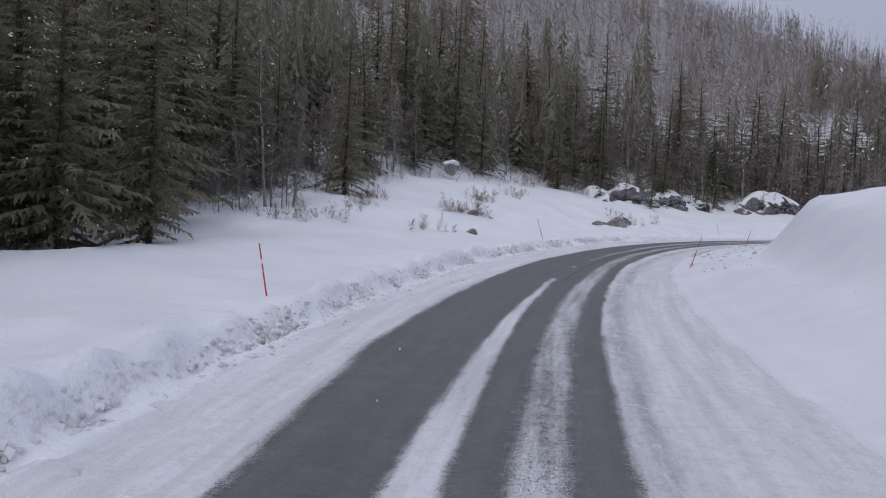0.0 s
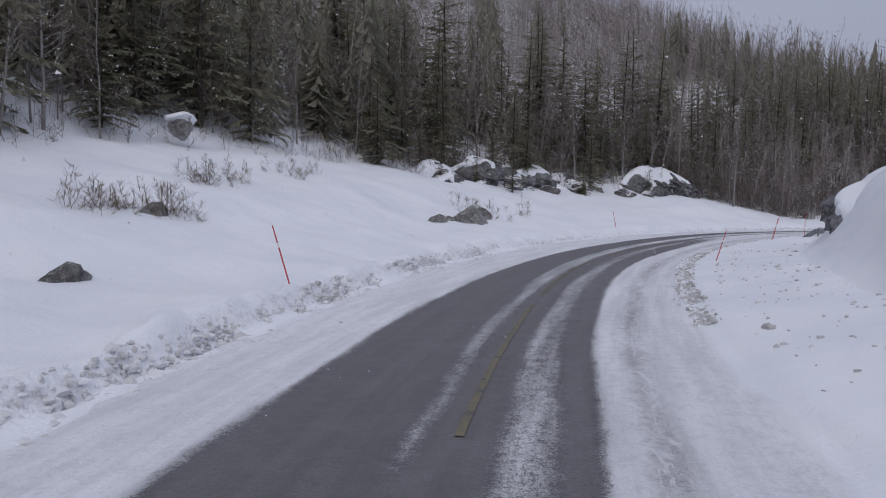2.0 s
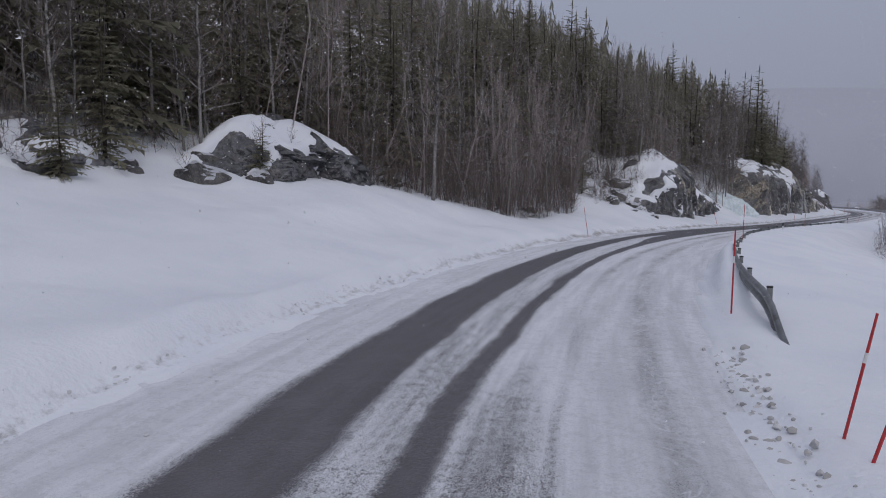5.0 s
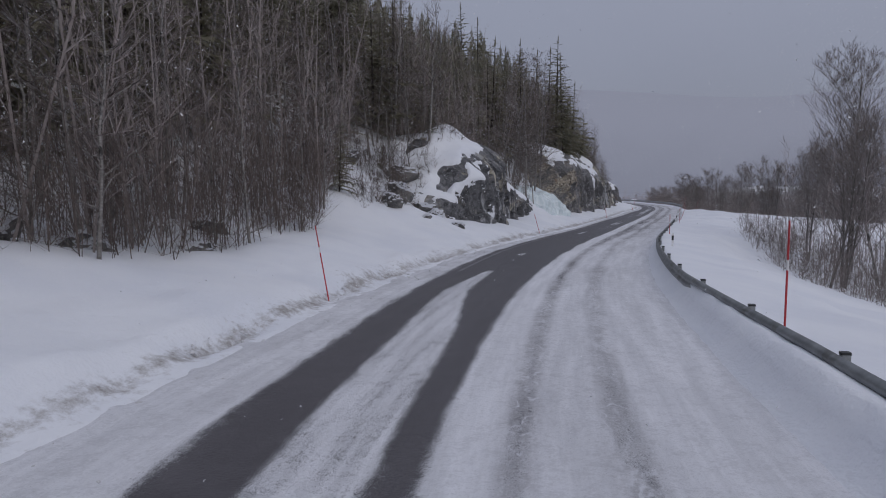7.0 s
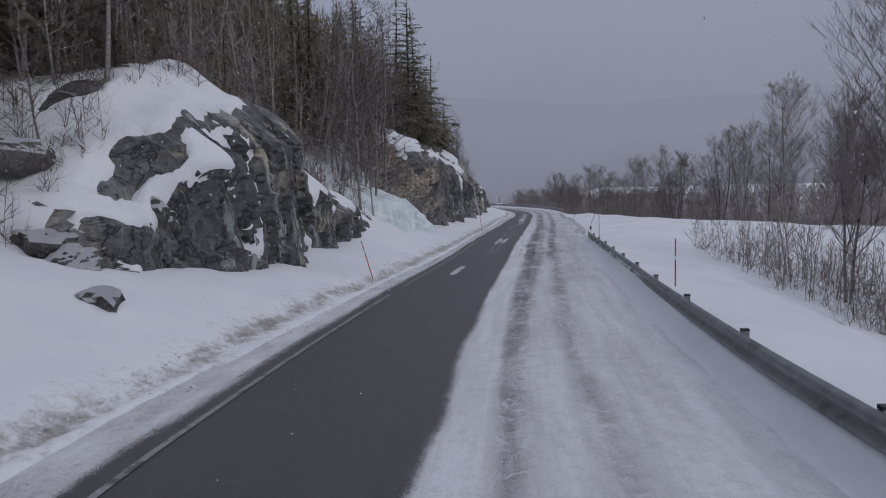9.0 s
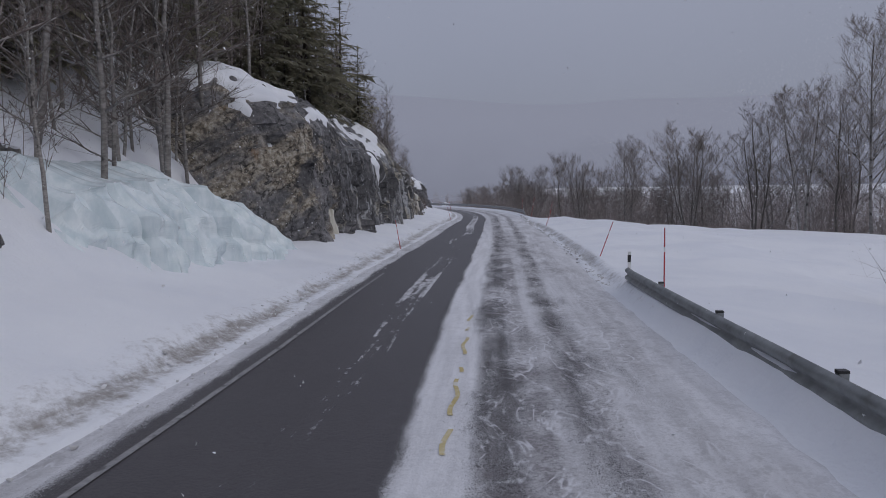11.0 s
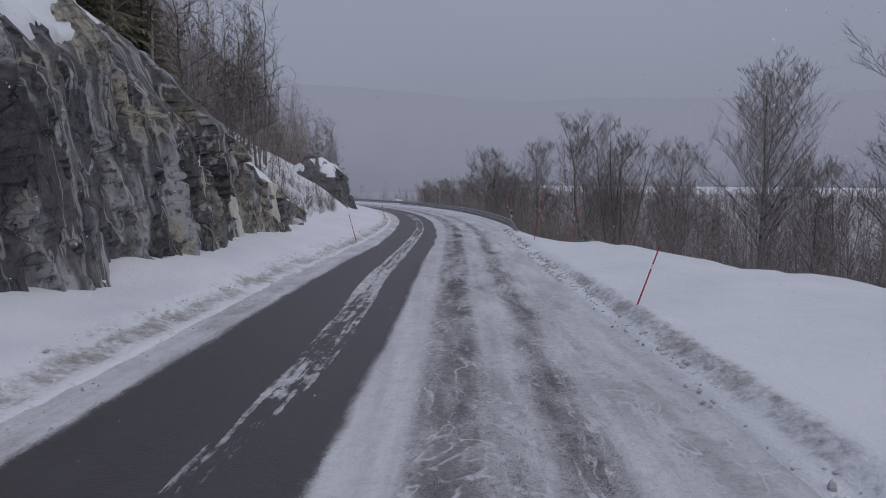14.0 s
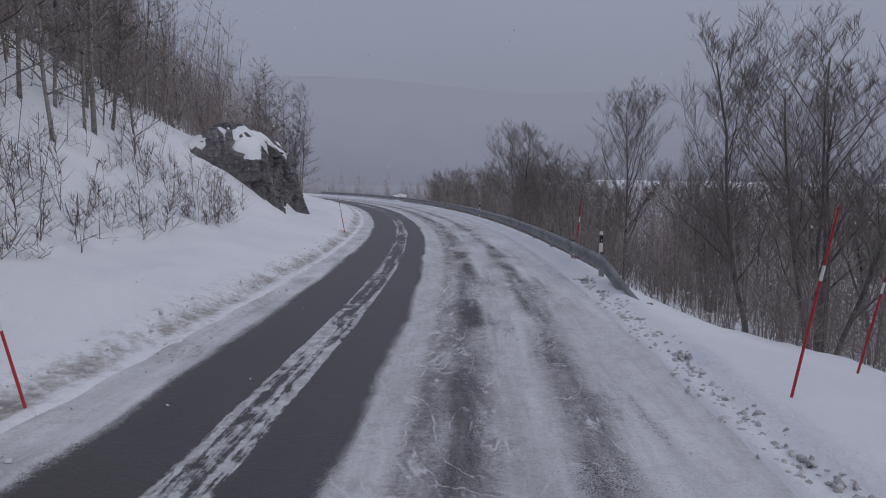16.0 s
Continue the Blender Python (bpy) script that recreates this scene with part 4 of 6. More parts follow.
crag("cliff_1", 135.2, 160.5, knots([135.2, 136.2, 138.4, 140, 144, 146.5, 148, 153, 160.5], [9.0, 8.4, 8.0, 7.5, 7.3, 7.7, 8.1, 8.0, 8.6]),
     knots([135.2, 136, 138.2, 138.8, 141, 144, 146, 147.2, 149, 152, 155, 158, 160.5], [1.2, 2.6, 2.8, 4.2, 4.9, 5.6, 5.6, 3.9, 3.3, 3.2, 2.5, 2.1, 0.8]),
     knots([135.2, 137, 138.5, 140, 142, 145, 148, 150, 153, 158, 160.5], [2.4, 3.1, 4.2, 5.8, 6.9, 7.9, 7.1, 5.4, 4.4, 3.4, 2.4]),
     CRAG_A, "grey blasted rock cutting in upright slabs", 3.0,
     lambda s, h: np.interp(s, [131, 134, 137, 139, 146, 149, 160], [.7, .75, .3, .3, .4, .4, .3]), lambda s, h: np.interp(s, [131, 138, 140, 147, 160], [0, .2, .65, .6, .3]), slab=0.75, tall=2.8, bare=-0.10)
crag("cliff_2", 175.2, 226, knots([175.2, 176.2, 177.2, 178.2, 180, 190, 205, 212, 222, 226], [11.8, 10.4, 8.7, 7.8, 7.9, 7.8, 7.5, 7.3, 7.9, 8.7]),
     knots([175.2, 176, 176.8, 177.8, 179, 180.5, 183, 186, 189, 192, 197, 202, 206, 209, 212.5, 214, 217.5, 220, 222, 226], [2.6, 4.2, 6.2, 7.0, 7.0, 6.5, 7.2, 7.1, 6.3, 5.6, 5.8, 6.1, 6.4, 5.8, 5.0, 4.5, 3.6, 2.8, 2.2, 1.2]),
     knots([171.5, 175, 178, 183, 190, 197, 205, 210, 214, 218, 222, 226], [5.0, 7.0, 8.6, 9.3, 8.9, 8.5, 9.0, 8.6, 7.4, 6.0, 5.0, 4.2]),
     CRAG_B, "tall dark wet rock wall with pale frozen seepage", 11.0,
     lambda s, h: np.interp(s, [171, 174, 182, 187, 192, 204, 208, 213, 222, 226], [.6, .75, .6, .35, .0, .0, .3, .7, .95, 1.0]), lambda s, h: np.interp(s, [171, 181, 186, 190, 197, 208, 214, 220, 226], [.05, .12, .4, .75, .95, 1, .9, .55, .3]),
     slab=0.62, tall=3.2, bare=lambda s: np.interp(s, [178, 184, 208, 216], [.08, .20, .20, .04]), lean=0.16, reach=4.2, back=10.0)
crag("cliff_3", 246.6, 262, knots([246.6, 247.6, 249, 252, 256, 262], [10.2, 9.0, 8.3, 8.1, 8.0, 8.9]), knots([246.6, 247.4, 248.4, 252, 257, 260, 262], [1.6, 3.4, 4.3, 4.5, 4.4, 3.4, 1.4]), knots([246.6, 247.4, 248.6, 252, 257, 260, 262], [2.2, 3.8, 5.0, 5.2, 5.1, 4.2, 2.8]),
     CRAG_B, "dark rock knoll with a snow cap at the bend", 17.0, lambda s, h: 0 * s, lambda s, h: 0.2 + 0 * s, reach=1.7, back=4.5, slab=0.7, tall=1.8, bare=0.32)
crag("cliff_4", 47, 69.5, knots([47, 52, 60, 66, 69.5], [7.2, 6.8, 6.5, 6.5, 7.2]), knots([47, 52, 57, 61, 64, 67, 69.5], [1.2, 1.5, 2.2, 3.0, 3.0, 2.2, 0.5]), knots([47, 52, 60, 65, 67, 69.5], [2.8, 3.3, 4.0, 3.9, 3.0, 0.9]),
     CRAG_A, "grey rock showing through the side of a snow mound", 23.0, lambda s, h: 0.25 + 0 * s, lambda s, h: 0 * s, reach=1.6, back=3.6, slab=0.6, tall=1.6, bare=-0.02, side=-1)
crag("cliff_5", 91, 103.5, knots([91, 95, 99, 103.5], [14.4, 12.9, 12.5, 13.8]), knots([91, 93, 95, 97, 100, 103.5], [1.9, 3.0, 4.0, 4.4, 3.9, 2.0]), knots([91, 94, 97, 100, 103.5], [3.0, 5.0, 5.7, 5.1, 3.0]),
     CRAG_A, "broken grey rock outcrop patched with snow", 29.0, lambda s, h: 0.25 + 0 * s, lambda s, h: 0 * s, reach=2.4, back=4.6, slab=0.9, tall=1.2, bare=0.14, lean=0.25, bottom=0.9)
crag("cliff_6", 71, 91, knots([71, 78, 84, 91], [18.6, 17.4, 16.6, 15.8]), knots([71, 74, 76, 78, 80, 83, 85, 88, 91], [2.0, 4.2, 3.2, 4.8, 3.6, 4.9, 3.5, 4.2, 2.2]), knots([71, 74, 76, 78, 80, 83, 85, 88, 91], [3.0, 4.9, 4.2, 5.5, 4.6, 5.6, 4.5, 5.0, 3.2]),
     CRAG_A, "low broken rocks with snow under the spruces", 37.0, lambda s, h: 0.3 + 0 * s, lambda s, h: 0 * s, reach=2.2, back=4.4, slab=0.8, tall=1.0, bare=0.22, lean=0.3, bottom=1.0)
frozen_slope("icefall", 160, 177, knots([160, 166, 172, 177], [7.8, 7.3, 7.3, 7.6]), knots([160, 163, 168, 171, 174, 177], [1.6, 3.0, 3.4, 2.8, 1.5, 0.5]), "pale blue frozen seep spreading over the slope foot", 43.0)


# ---------- boulders and outcrops ----------
def boulder_mesh(name, size, seed, mat=ROCK_C, rough=0.12, detail=3, planes=16):
    """A block cut by random planes, then roughened."""
    bm = bmesh.new()
    bmesh.ops.create_icosphere(bm, subdivisions=detail, radius=1)
    co = np.array([v.co for v in bm.verts])
    rng = np.random.default_rng(int(seed * 10) + 1)
    cuts = rng.normal(size=(planes, 3))
    cuts = cuts / np.linalg.norm(cuts, axis=1, keepdims=True)
    deep = rng.uniform(0.62, 0.95, planes)
    r = np.minimum((deep / np.maximum(co @ cuts.T, 0.05)).min(1), 1.12)
    r = r * (1 + rough * fbm(co[:, 0] * 3.1 + seed, co[:, 1] * 3.1, co[:, 2] * 3.1, 4) - 0.8 * rough * np.abs(fbm(co[:, 0] * 1.6, co[:, 1] * 1.6 + seed, co[:, 2] * 1.6, 3)))
    for v, q in zip(bm.verts, r):
        v.co = Vector((v.co.x * size[0], v.co.y * size[1], v.co.z * size[2])) * q
    me = bpy.data.meshes.new(name)
    bm.to_mesh(me)
    bm.free()
    me.materials.append(mat)
    return me


def boulder(s, d, size, seed, label, h=None, mat=ROCK_C, name="boulder", group=""):
    blocky = group == "roadside boulders"
    ob = new(name, boulder_mesh(name, size, seed, mat, 0.06 if blocky else 0.12, 4 if blocky or group == "outcrops below the forest" else 3, 9 if blocky else 16))
    p = at(s, d, 0.18 * size[2])
    if h is not None:
        p.z = float(road_z(s)) + h
    ob.matrix_world = Matrix.Translation(p) @ pose(0, 0, 0, 8 * math.sin(seed), 9 * math.cos(seed), math.degrees(along(s)) + 40 * math.sin(seed * 2))
    return tagged(ob, label, "boulder", group)


boulder(39.3, 9.5, (0.75, 0.55, 0.42), 1.0, "small brown boulder sunk in the snow slope")
boulder(45.5, 12.6, (0.55, 0.5, 0.45), 2.0, "dark boulder poking from a snow hummock")
boulder(59.4, 10.2, (0.62, 0.5, 0.45), 3.0, "small grey boulder in the snow slope", group="roadside boulders")
boulder(62.5, 9.8, (0.75, 0.65, 0.8), 12.0, "tall cracked grey boulder in the snow slope", group="roadside boulders")
boulder(61.8, 9.8, (1.05, 0.8, 0.85), 4.6, "large cracked grey boulder in the snow slope", group="roadside boulders")
boulder(60.7, 10.2, (0.35, 0.3, 0.3), 5.5, "small grey boulder beside a large one", group="roadside boulders")
boulder(61.0, 9.6, (0.6, 0.45, 0.45), 8.5, "low grey boulder beside a large one", group="roadside boulders")
boulder(64.9, 10.6, (0.75, 0.6, 0.7), 6.0, "brown boulder grown over with dry twigs", group="roadside boulders")
capped = boulder(56.3, 23.3, (0.85, 0.75, 0.7), 7.0, "boulder with a thick snow cap at the forest edge", h=5.5)
part("snow_cap", boulder_mesh("snow_cap", (0.80, 0.72, 0.36), 7.4, SNOW, 0.06, 4, 8), capped, "thick rounded white snow").matrix_local = pose(0, 0, 0.55)
for i, (s, d, a, b, c, h) in enumerate(((128.5, 8.6, 1.2, 0.8, 0.6, 0.9), (131.5, 9.0, 1.1, 0.8, 0.7, 1.2), (134.2, 8.4, 2.1, 1.1, 0.75, 0.75), (138.0, 10.6, 1.3, 0.9, 0.8, 2.9), (139.0, 9.4, 1.2, 0.8, 1.0, 2.6), (137.0, 12.4, 1.3, 0.9, 0.7, 4.2), (136.0, 10.4, 1.2, 0.9, 0.8, 2.0), (140.6, 13.0, 0.8, 0.7, 0.7, 5.6), (135.2, 9.6, 0.9, 0.7, 0.6, 1.5), (130.8, 10.6, 0.9, 0.7, 0.7, 2.3), (133.0, 11.0, 1.1, 0.9, 0.8, 3.0), (133.6, 14.2, 0.6, 0.6, 0.6, 5.0),
                                        (112, 9.5, 0.9, 0.7, 0.6, 1.0), (115, 11, 0.9, 0.8, 0.6, 1.4), (109, 10.5, 0.8, 0.7, 0.6, 1.3), (108, 12.0, 1.2, 0.9, 0.7, 1.6), (160, 9.4, 1.3, 0.9, 1.2, 1.2), (163.5, 11.5, 0.9, 0.7, 0.6, 3.6), (158.5, 13, 1.0, 0.8, 0.7, 4.6), (239, 13, 0.9, 0.5, 0.5, 2.2), (222.5, 8.0, 0.6, 0.5, 0.5, 0.8),
                                        (245.5, 9.6, 0.7, 0.6, 0.7, 0.9), (244.5, 10.6, 0.6, 0.5, 0.6, 1.2))):
    boulder(s, d, (a * 0.9, b * 0.85, c * 0.85), 10.0 + i * 1.7, "grey rock outcrop with snow on its top", h=h - 0.22 * c, name="rock_outcrop", mat=ROCK_F, group="outcrops below the forest")
rock_rnd = random.Random(19)
for i in range(14):
    s = rock_rnd.uniform(70, 104)
    base = float(np.interp(s, [70, 80, 90, 93, 98, 104], [19.5, 17.6, 16.6, 14.6, 13.0, 14.0]))
    d = base + rock_rnd.uniform(-0.6, 3.0)
    a = rock_rnd.uniform(0.6, 1.5)
    boulder(s, d, (a, a * rock_rnd.uniform(0.6, 0.9), a * rock_rnd.uniform(0.5, 0.8)), 100.0 + i * 2.3, "broken grey rock slab patched with snow under spruces", h=float(ground_h(s, d)) - 0.1 * a, name="rock_outcrop", mat=ROCK_A, group="broken rocks at the forest edge")
for i, (s, d, a, h) in enumerate(((66.8, -6.4, 0.7, 0.4), (68.2, -6.7, 0.6, 0.3), (68.6, -5.6, 0.3, 0.2), (69.8, -4.9, 0.25, 0.12), (62, -6.4, 0.5, 0.4))):
    boulder(s, d, (a * 0.75, a * 0.6, a * 0.6), 60.0 + i * 1.3, "dark rock lump in the snow below a mound", h=h, name="rock_outcrop", mat=ROCK_F, group="rocks at the mound's foot")
boulder(222.8, -6.2, (0.5, 0.45, 0.4), 71.0, "small boulder under a round snow cap beside stakes", h=0.1)



# ---------- columns of ice on the rock ----------
def ice_column(s, d, height, width, seed):
    """A frozen run, wide at its foot, hanging down the rock."""
    v, a = np.meshgrid(np.linspace(0, 1, 40), np.linspace(0, 2 * math.pi, 25), indexing="ij")
    r = width * (1.0 - 0.3 * v ** 1.5) * (1 + 0.45 * fbm(np.cos(a) * 2.2 + seed, np.sin(a) * 2.2, v * 2.0, 5)) * (1 - smooth(0.93, 1.0, v) * 0.8)
    pts = np.stack([r * np.cos(a), 0.7 * r * np.sin(a) + 0.25 * v, height * v - 0.35], -1)
    pts[:, -1] = pts[:, 0]
    ob = new("ice_column", grid_mesh("ice_column", pts, FROZEN))
    x, y = spot(s, d)
    ob.matrix_world = Matrix.Translation((float(x), float(y), float(road_z(s)) + 0.6)) @ pose(0, 0, 0, 0, 0, math.degrees(along(s)))
    return tagged(ob, "pale frozen run of water on the rock wall", "ice", "frozen runs on the rock")


for s, d, h, w in ((182.4, 8.15, 1.9, 0.36), (213.6, 8.0, 2.0, 0.42), (218.6, 8.2, 2.6, 0.75)):
    ice_column(s, d, h, w, s)

# ---------- guard rail ----------
def guard_rail(s0, s1, d_fun, label, low=0.0):
    root = new("guard_rail")
    p = at(s0, float(d_fun(s0)))
    root.location = p
    tagged(root, label, "guard rail")
    def sunk(q):
        return low + 0.62 * (1 - smooth(s0, s0 + 4.5, q))

    prof = [(0.00, 0.76), (0.03, 0.74), (0.075, 0.70), (0.075, 0.64), (0.02, 0.60), (0.02, 0.56), (0.075, 0.52), (0.075, 0.46), (0.03, 0.42), (0.0, 0.40)]
    s = np.arange(s0, s1 + 0.01, 0.5)
    outer = [np.stack([*spot(s, d_fun(s) + o), road_z(s) + h - sunk(s)], -1) for o, h in prof]
    inner = [np.stack([*spot(s, d_fun(s) + o - 0.006), road_z(s) + h - sunk(s)], -1) for o, h in reversed(prof)]
    pts = np.stack(outer + inner + outer[:1], 0) - np.array(p)
    part("beam", grid_mesh("beam", pts, STEEL), root)
    posts = np.arange(s0 + 0.4, s1, 4.0)
    base = Shape()
    base.box((-0.05, -0.05, -0.9), (0.05, 0.05, 0.76))
    me = base.mesh("post", STEEL)
    blk = Shape()
    blk.box((-0.04, -0.01, 0.48), (0.04, 0.10, 0.70))
    bme = blk.mesh("spacer", STEEL)
    cap = Shape()
    cap.box((-0.05, -0.055, 0.757), (0.05, 0.055, 0.79))
    cme = cap.mesh("post_cap", BLACK)
    for q in posts:
        x, y = spot(q, float(d_fun(q)) - 0.10)
        post = part("post", me, root)
        post.matrix_local = Matrix.Translation(Vector((float(x), float(y), float(road_z(q) - sunk(q)))) - p) @ pose(0, 0, 0, 0, 0, math.degrees(along(q)))
        sp = part("spacer", bme, post)
        cp = part("post_cap", cme, post)
    return root


rail_a = knots([78, 82, 95, 104, 113, 130, 143, 166, 168], [-3.25, -3.5, -3.85, -3.78, -3.4, -3.3, -3.45, -3.42, -3.5])
guard_rail(79, 167.2, rail_a, "galvanised steel guard rail along the snowy verge", 0.10)
rail_b = knots([226, 232, 420], [-3.4, -3.2, -3.2])
guard_rail(227, 345, rail_b, "galvanised steel guard rail following the far bend")


# ---------- snow stakes and marker posts ----------
def stake_thing(height=1.9):
    root = new("snow_stake")
    a = Shape()
    pts = [Vector((0, 0, z)) for z in (-0.5, 0.0, height * 0.62)]
    a.tube(pts, [0.017, 0.017, 0.016], 8)
    part("shaft", a.mesh("shaft", RED), root)
    a = Shape()
    a.tube([Vector((0, 0, height * 0.62)), Vector((0, 0, height * 0.70))], [0.0185, 0.0185], 8)
    part("reflector_band", a.mesh("reflector_band", WHITE), root, "white reflector band")
    a = Shape()
    a.tube([Vector((0, 0, height * 0.70)), Vector((0, 0, height))], [0.016, 0.013], 8)
    part("tip", a.mesh("tip", RED), root)
    return tagged(root, "slim red snow stake in the roadside bank", "snow stake", "red snow stakes")


STAKES = [  # s, d, height over the road, height of the stake, lean towards the traffic and to the left
    (13.0, 5.55, 0.5, 1.05, 0, 10), (41.2, 5.75, 0.5, 1.28, 0, 18), (74.0, 6.4, 0.45, 1.05, 0, 13), (110.3, 5.05, 0.15, 1.7, 0, 10), (144.6, 5.15, 0.3, 1.15, 0, 16), (182.6, 4.95, 0.35, 1.15, 0, 9),
    (220.6, 4.7, 0.1, 1.3, 0, 15), (247, 5.0, 0.4, 1.3, 0, 10),
    (31.2, -3.32, 0.1, 1.4, 0, -16), (55.9, -3.1, 0.15, 1.2, 0, -15), (74.9, -2.85, 0.1, 1.45, 0, -15), (75.5, -2.8, 0.1, 1.3, 0, -10), (83.0, -2.9, 0.1, 1.7, 0, 0),
    (105.6, -3.8, 0.25, 1.95, 0, 0), (138.4, -3.8, 0.3, 1.35, 0, 0), (165.0, -3.95, 0.28, 1.5, 0, 0), (175.0, -3.8, 0.40, 1.25, 0, -20), (202.3, -3.5, 0.24, 1.25, 0, -19),
    (221.2, -3.45, 0.2, 2.1, 0, -10), (223.6, -5.4, -0.2, 2.0, 0, -12), (235.5, -3.4, 0.1, 2.0, 0, -4)]
proto = stake_thing()
for i, (s, d, h, tall, la, lc) in enumerate(STAKES):
    x, y = spot(s, d)
    m = Matrix.Translation((float(x), float(y), float(road_z(s)) + h)) @ pose(0, 0, 0, 0, 0, math.degrees(along(s))) @ pose(0, 0, 0, -lc, -la, 0) @ Matrix.Diagonal((1, 1, tall / 1.9, 1))
    if i == 0:
        proto.matrix_world = m
    else:
        c = copy_thing(proto, m)
        c.matrix_world = m


def marker_post(s, d, h):
    root = new("marker_post")
    root.location = (*[float(q) for q in spot(s, d)], float(road_z(s)) + h)
    root.rotation_euler = (0, 0, along(s))
    a = Shape()
    a.box((-0.02, -0.04, -0.5), (0.02, 0.04, 0.95))
    part("post_body", a.mesh("post_body", WHITE), root)
    a = Shape()
    a.box((-0.023, -0.043, 0.66), (0.023, 0.043, 0.86))
    part("black_band", a.mesh("black_band", BLACK), root, "black band with reflector")
    return tagged(root, "white plastic marker post behind the guard rail", "marker post", "white marker posts")


marker_post(167.6, -3.6, 0.08)
marker_post(231.5, -3.3, 0.36)
marker_post(262, -3.4, 0.2)
marker_post(126.6, -3.9, 0.1)


# ---------- clods thrown up by the plough ----------
def clods(name, spots, mat, label, seed):
    rnd = random.Random(seed)
    bm = bmesh.new()
    bmesh.ops.create_icosphere(bm, subdivisions=1, radius=1)
    base = [v.co.copy() for v in bm.verts]
    tri = [[v.index for v in f.verts] for f in bm.faces]
    bm.free()
    sh = Shape()
    for s, d, h, r in spots:
        x, y = spot(s, d)
        p = Vector((float(x), float(y), float(road_z(s)) + h))
        k = Vector((rnd.uniform(0.6, 1.6), rnd.uniform(0.6, 1.5), rnd.uniform(0.6, 1.1))) * r
        b = len(sh.v)
        sh.v.extend([p + Vector((v.x * k.x, v.y * k.y, v.z * k.z)) * rnd.uniform(0.55, 1.25) for v in base])
        sh.f.extend([tuple(b + i for i in t) for t in tri])
    return tagged(new(name, sh.mesh(name, mat)), label, "snow clods", kind="stuff")


rnd = random.Random(3)
pile = []
for i in range(3000):
    s = rnd.uniform(-2, 62) if i % 4 else rnd.uniform(62, 235)
    f = float(foot_left(s))
    o = rnd.gauss(0.08, 0.20)
    hb = float(np.clip(0.75 * o, 0.0, 0.3)) + 0.03
    pile.append((s, f + o, hb - (0 if s < 55 else 0.03), min(abs(rnd.gauss(0.0, 0.04)) + 0.018, 0.085) * (1.0 if s < 55 else 0.5)))
for i in range(2600):
    s = rnd.uniform(-3, 50)
    o = rnd.uniform(-0.04, 0.36) + 0.08 * float(vnoise(s * 0.8, 2.0))
    pile.append((s, float(foot_left(s)) + o, float(np.clip(1.2 * o, 0.0, 0.4)), min(abs(rnd.gauss(0.0, 0.03)) + 0.018, 0.075)))
for i in range(420):
    s = rnd.uniform(-2, 230)
    f, e = float(foot_left(s)), float(edge_left(s))
    pile.append((s, e + (f - e) * rnd.random() ** 0.5, 0.045, abs(rnd.gauss(0, 0.016)) + 0.008))
for i in range(2800):
    s = rnd.uniform(60, 240)
    f = float(foot_left(s))
    o = rnd.gauss(-0.05, 0.33)
    pile.append((s, f + o, 0.03 + float(np.clip(0.5 * o, 0, 0.25)), abs(rnd.gauss(0, 0.012)) + 0.008))
clods("bank_clods", pile, CHUNK, "lumps of ploughed snow along the bank's foot", 5)
pile = []
for i in range(3400):
    s = rnd.choice([rnd.uniform(42, 80), rnd.uniform(42, 62), rnd.uniform(168, 216), rnd.uniform(208, 232)])
    o = rnd.gauss(0.04, 0.13)
    pile.append((s, float(foot_right(s)) - o, 0.03 + float(np.clip(0.35 * o, 0, 0.1)), min(abs(rnd.gauss(0, 0.026)) + 0.012, 0.06)))
for i in range(260):
    s = rnd.uniform(28, 62)
    d = -rnd.uniform(3.2, 5.9)
    pile.append((s, d, float(ground_h(s, d)), abs(rnd.gauss(0, 0.03)) + 0.012))
clods("verge_clods", pile, CHUNK_DARK, "dirty lumps of ice and snow along the verge", 6)


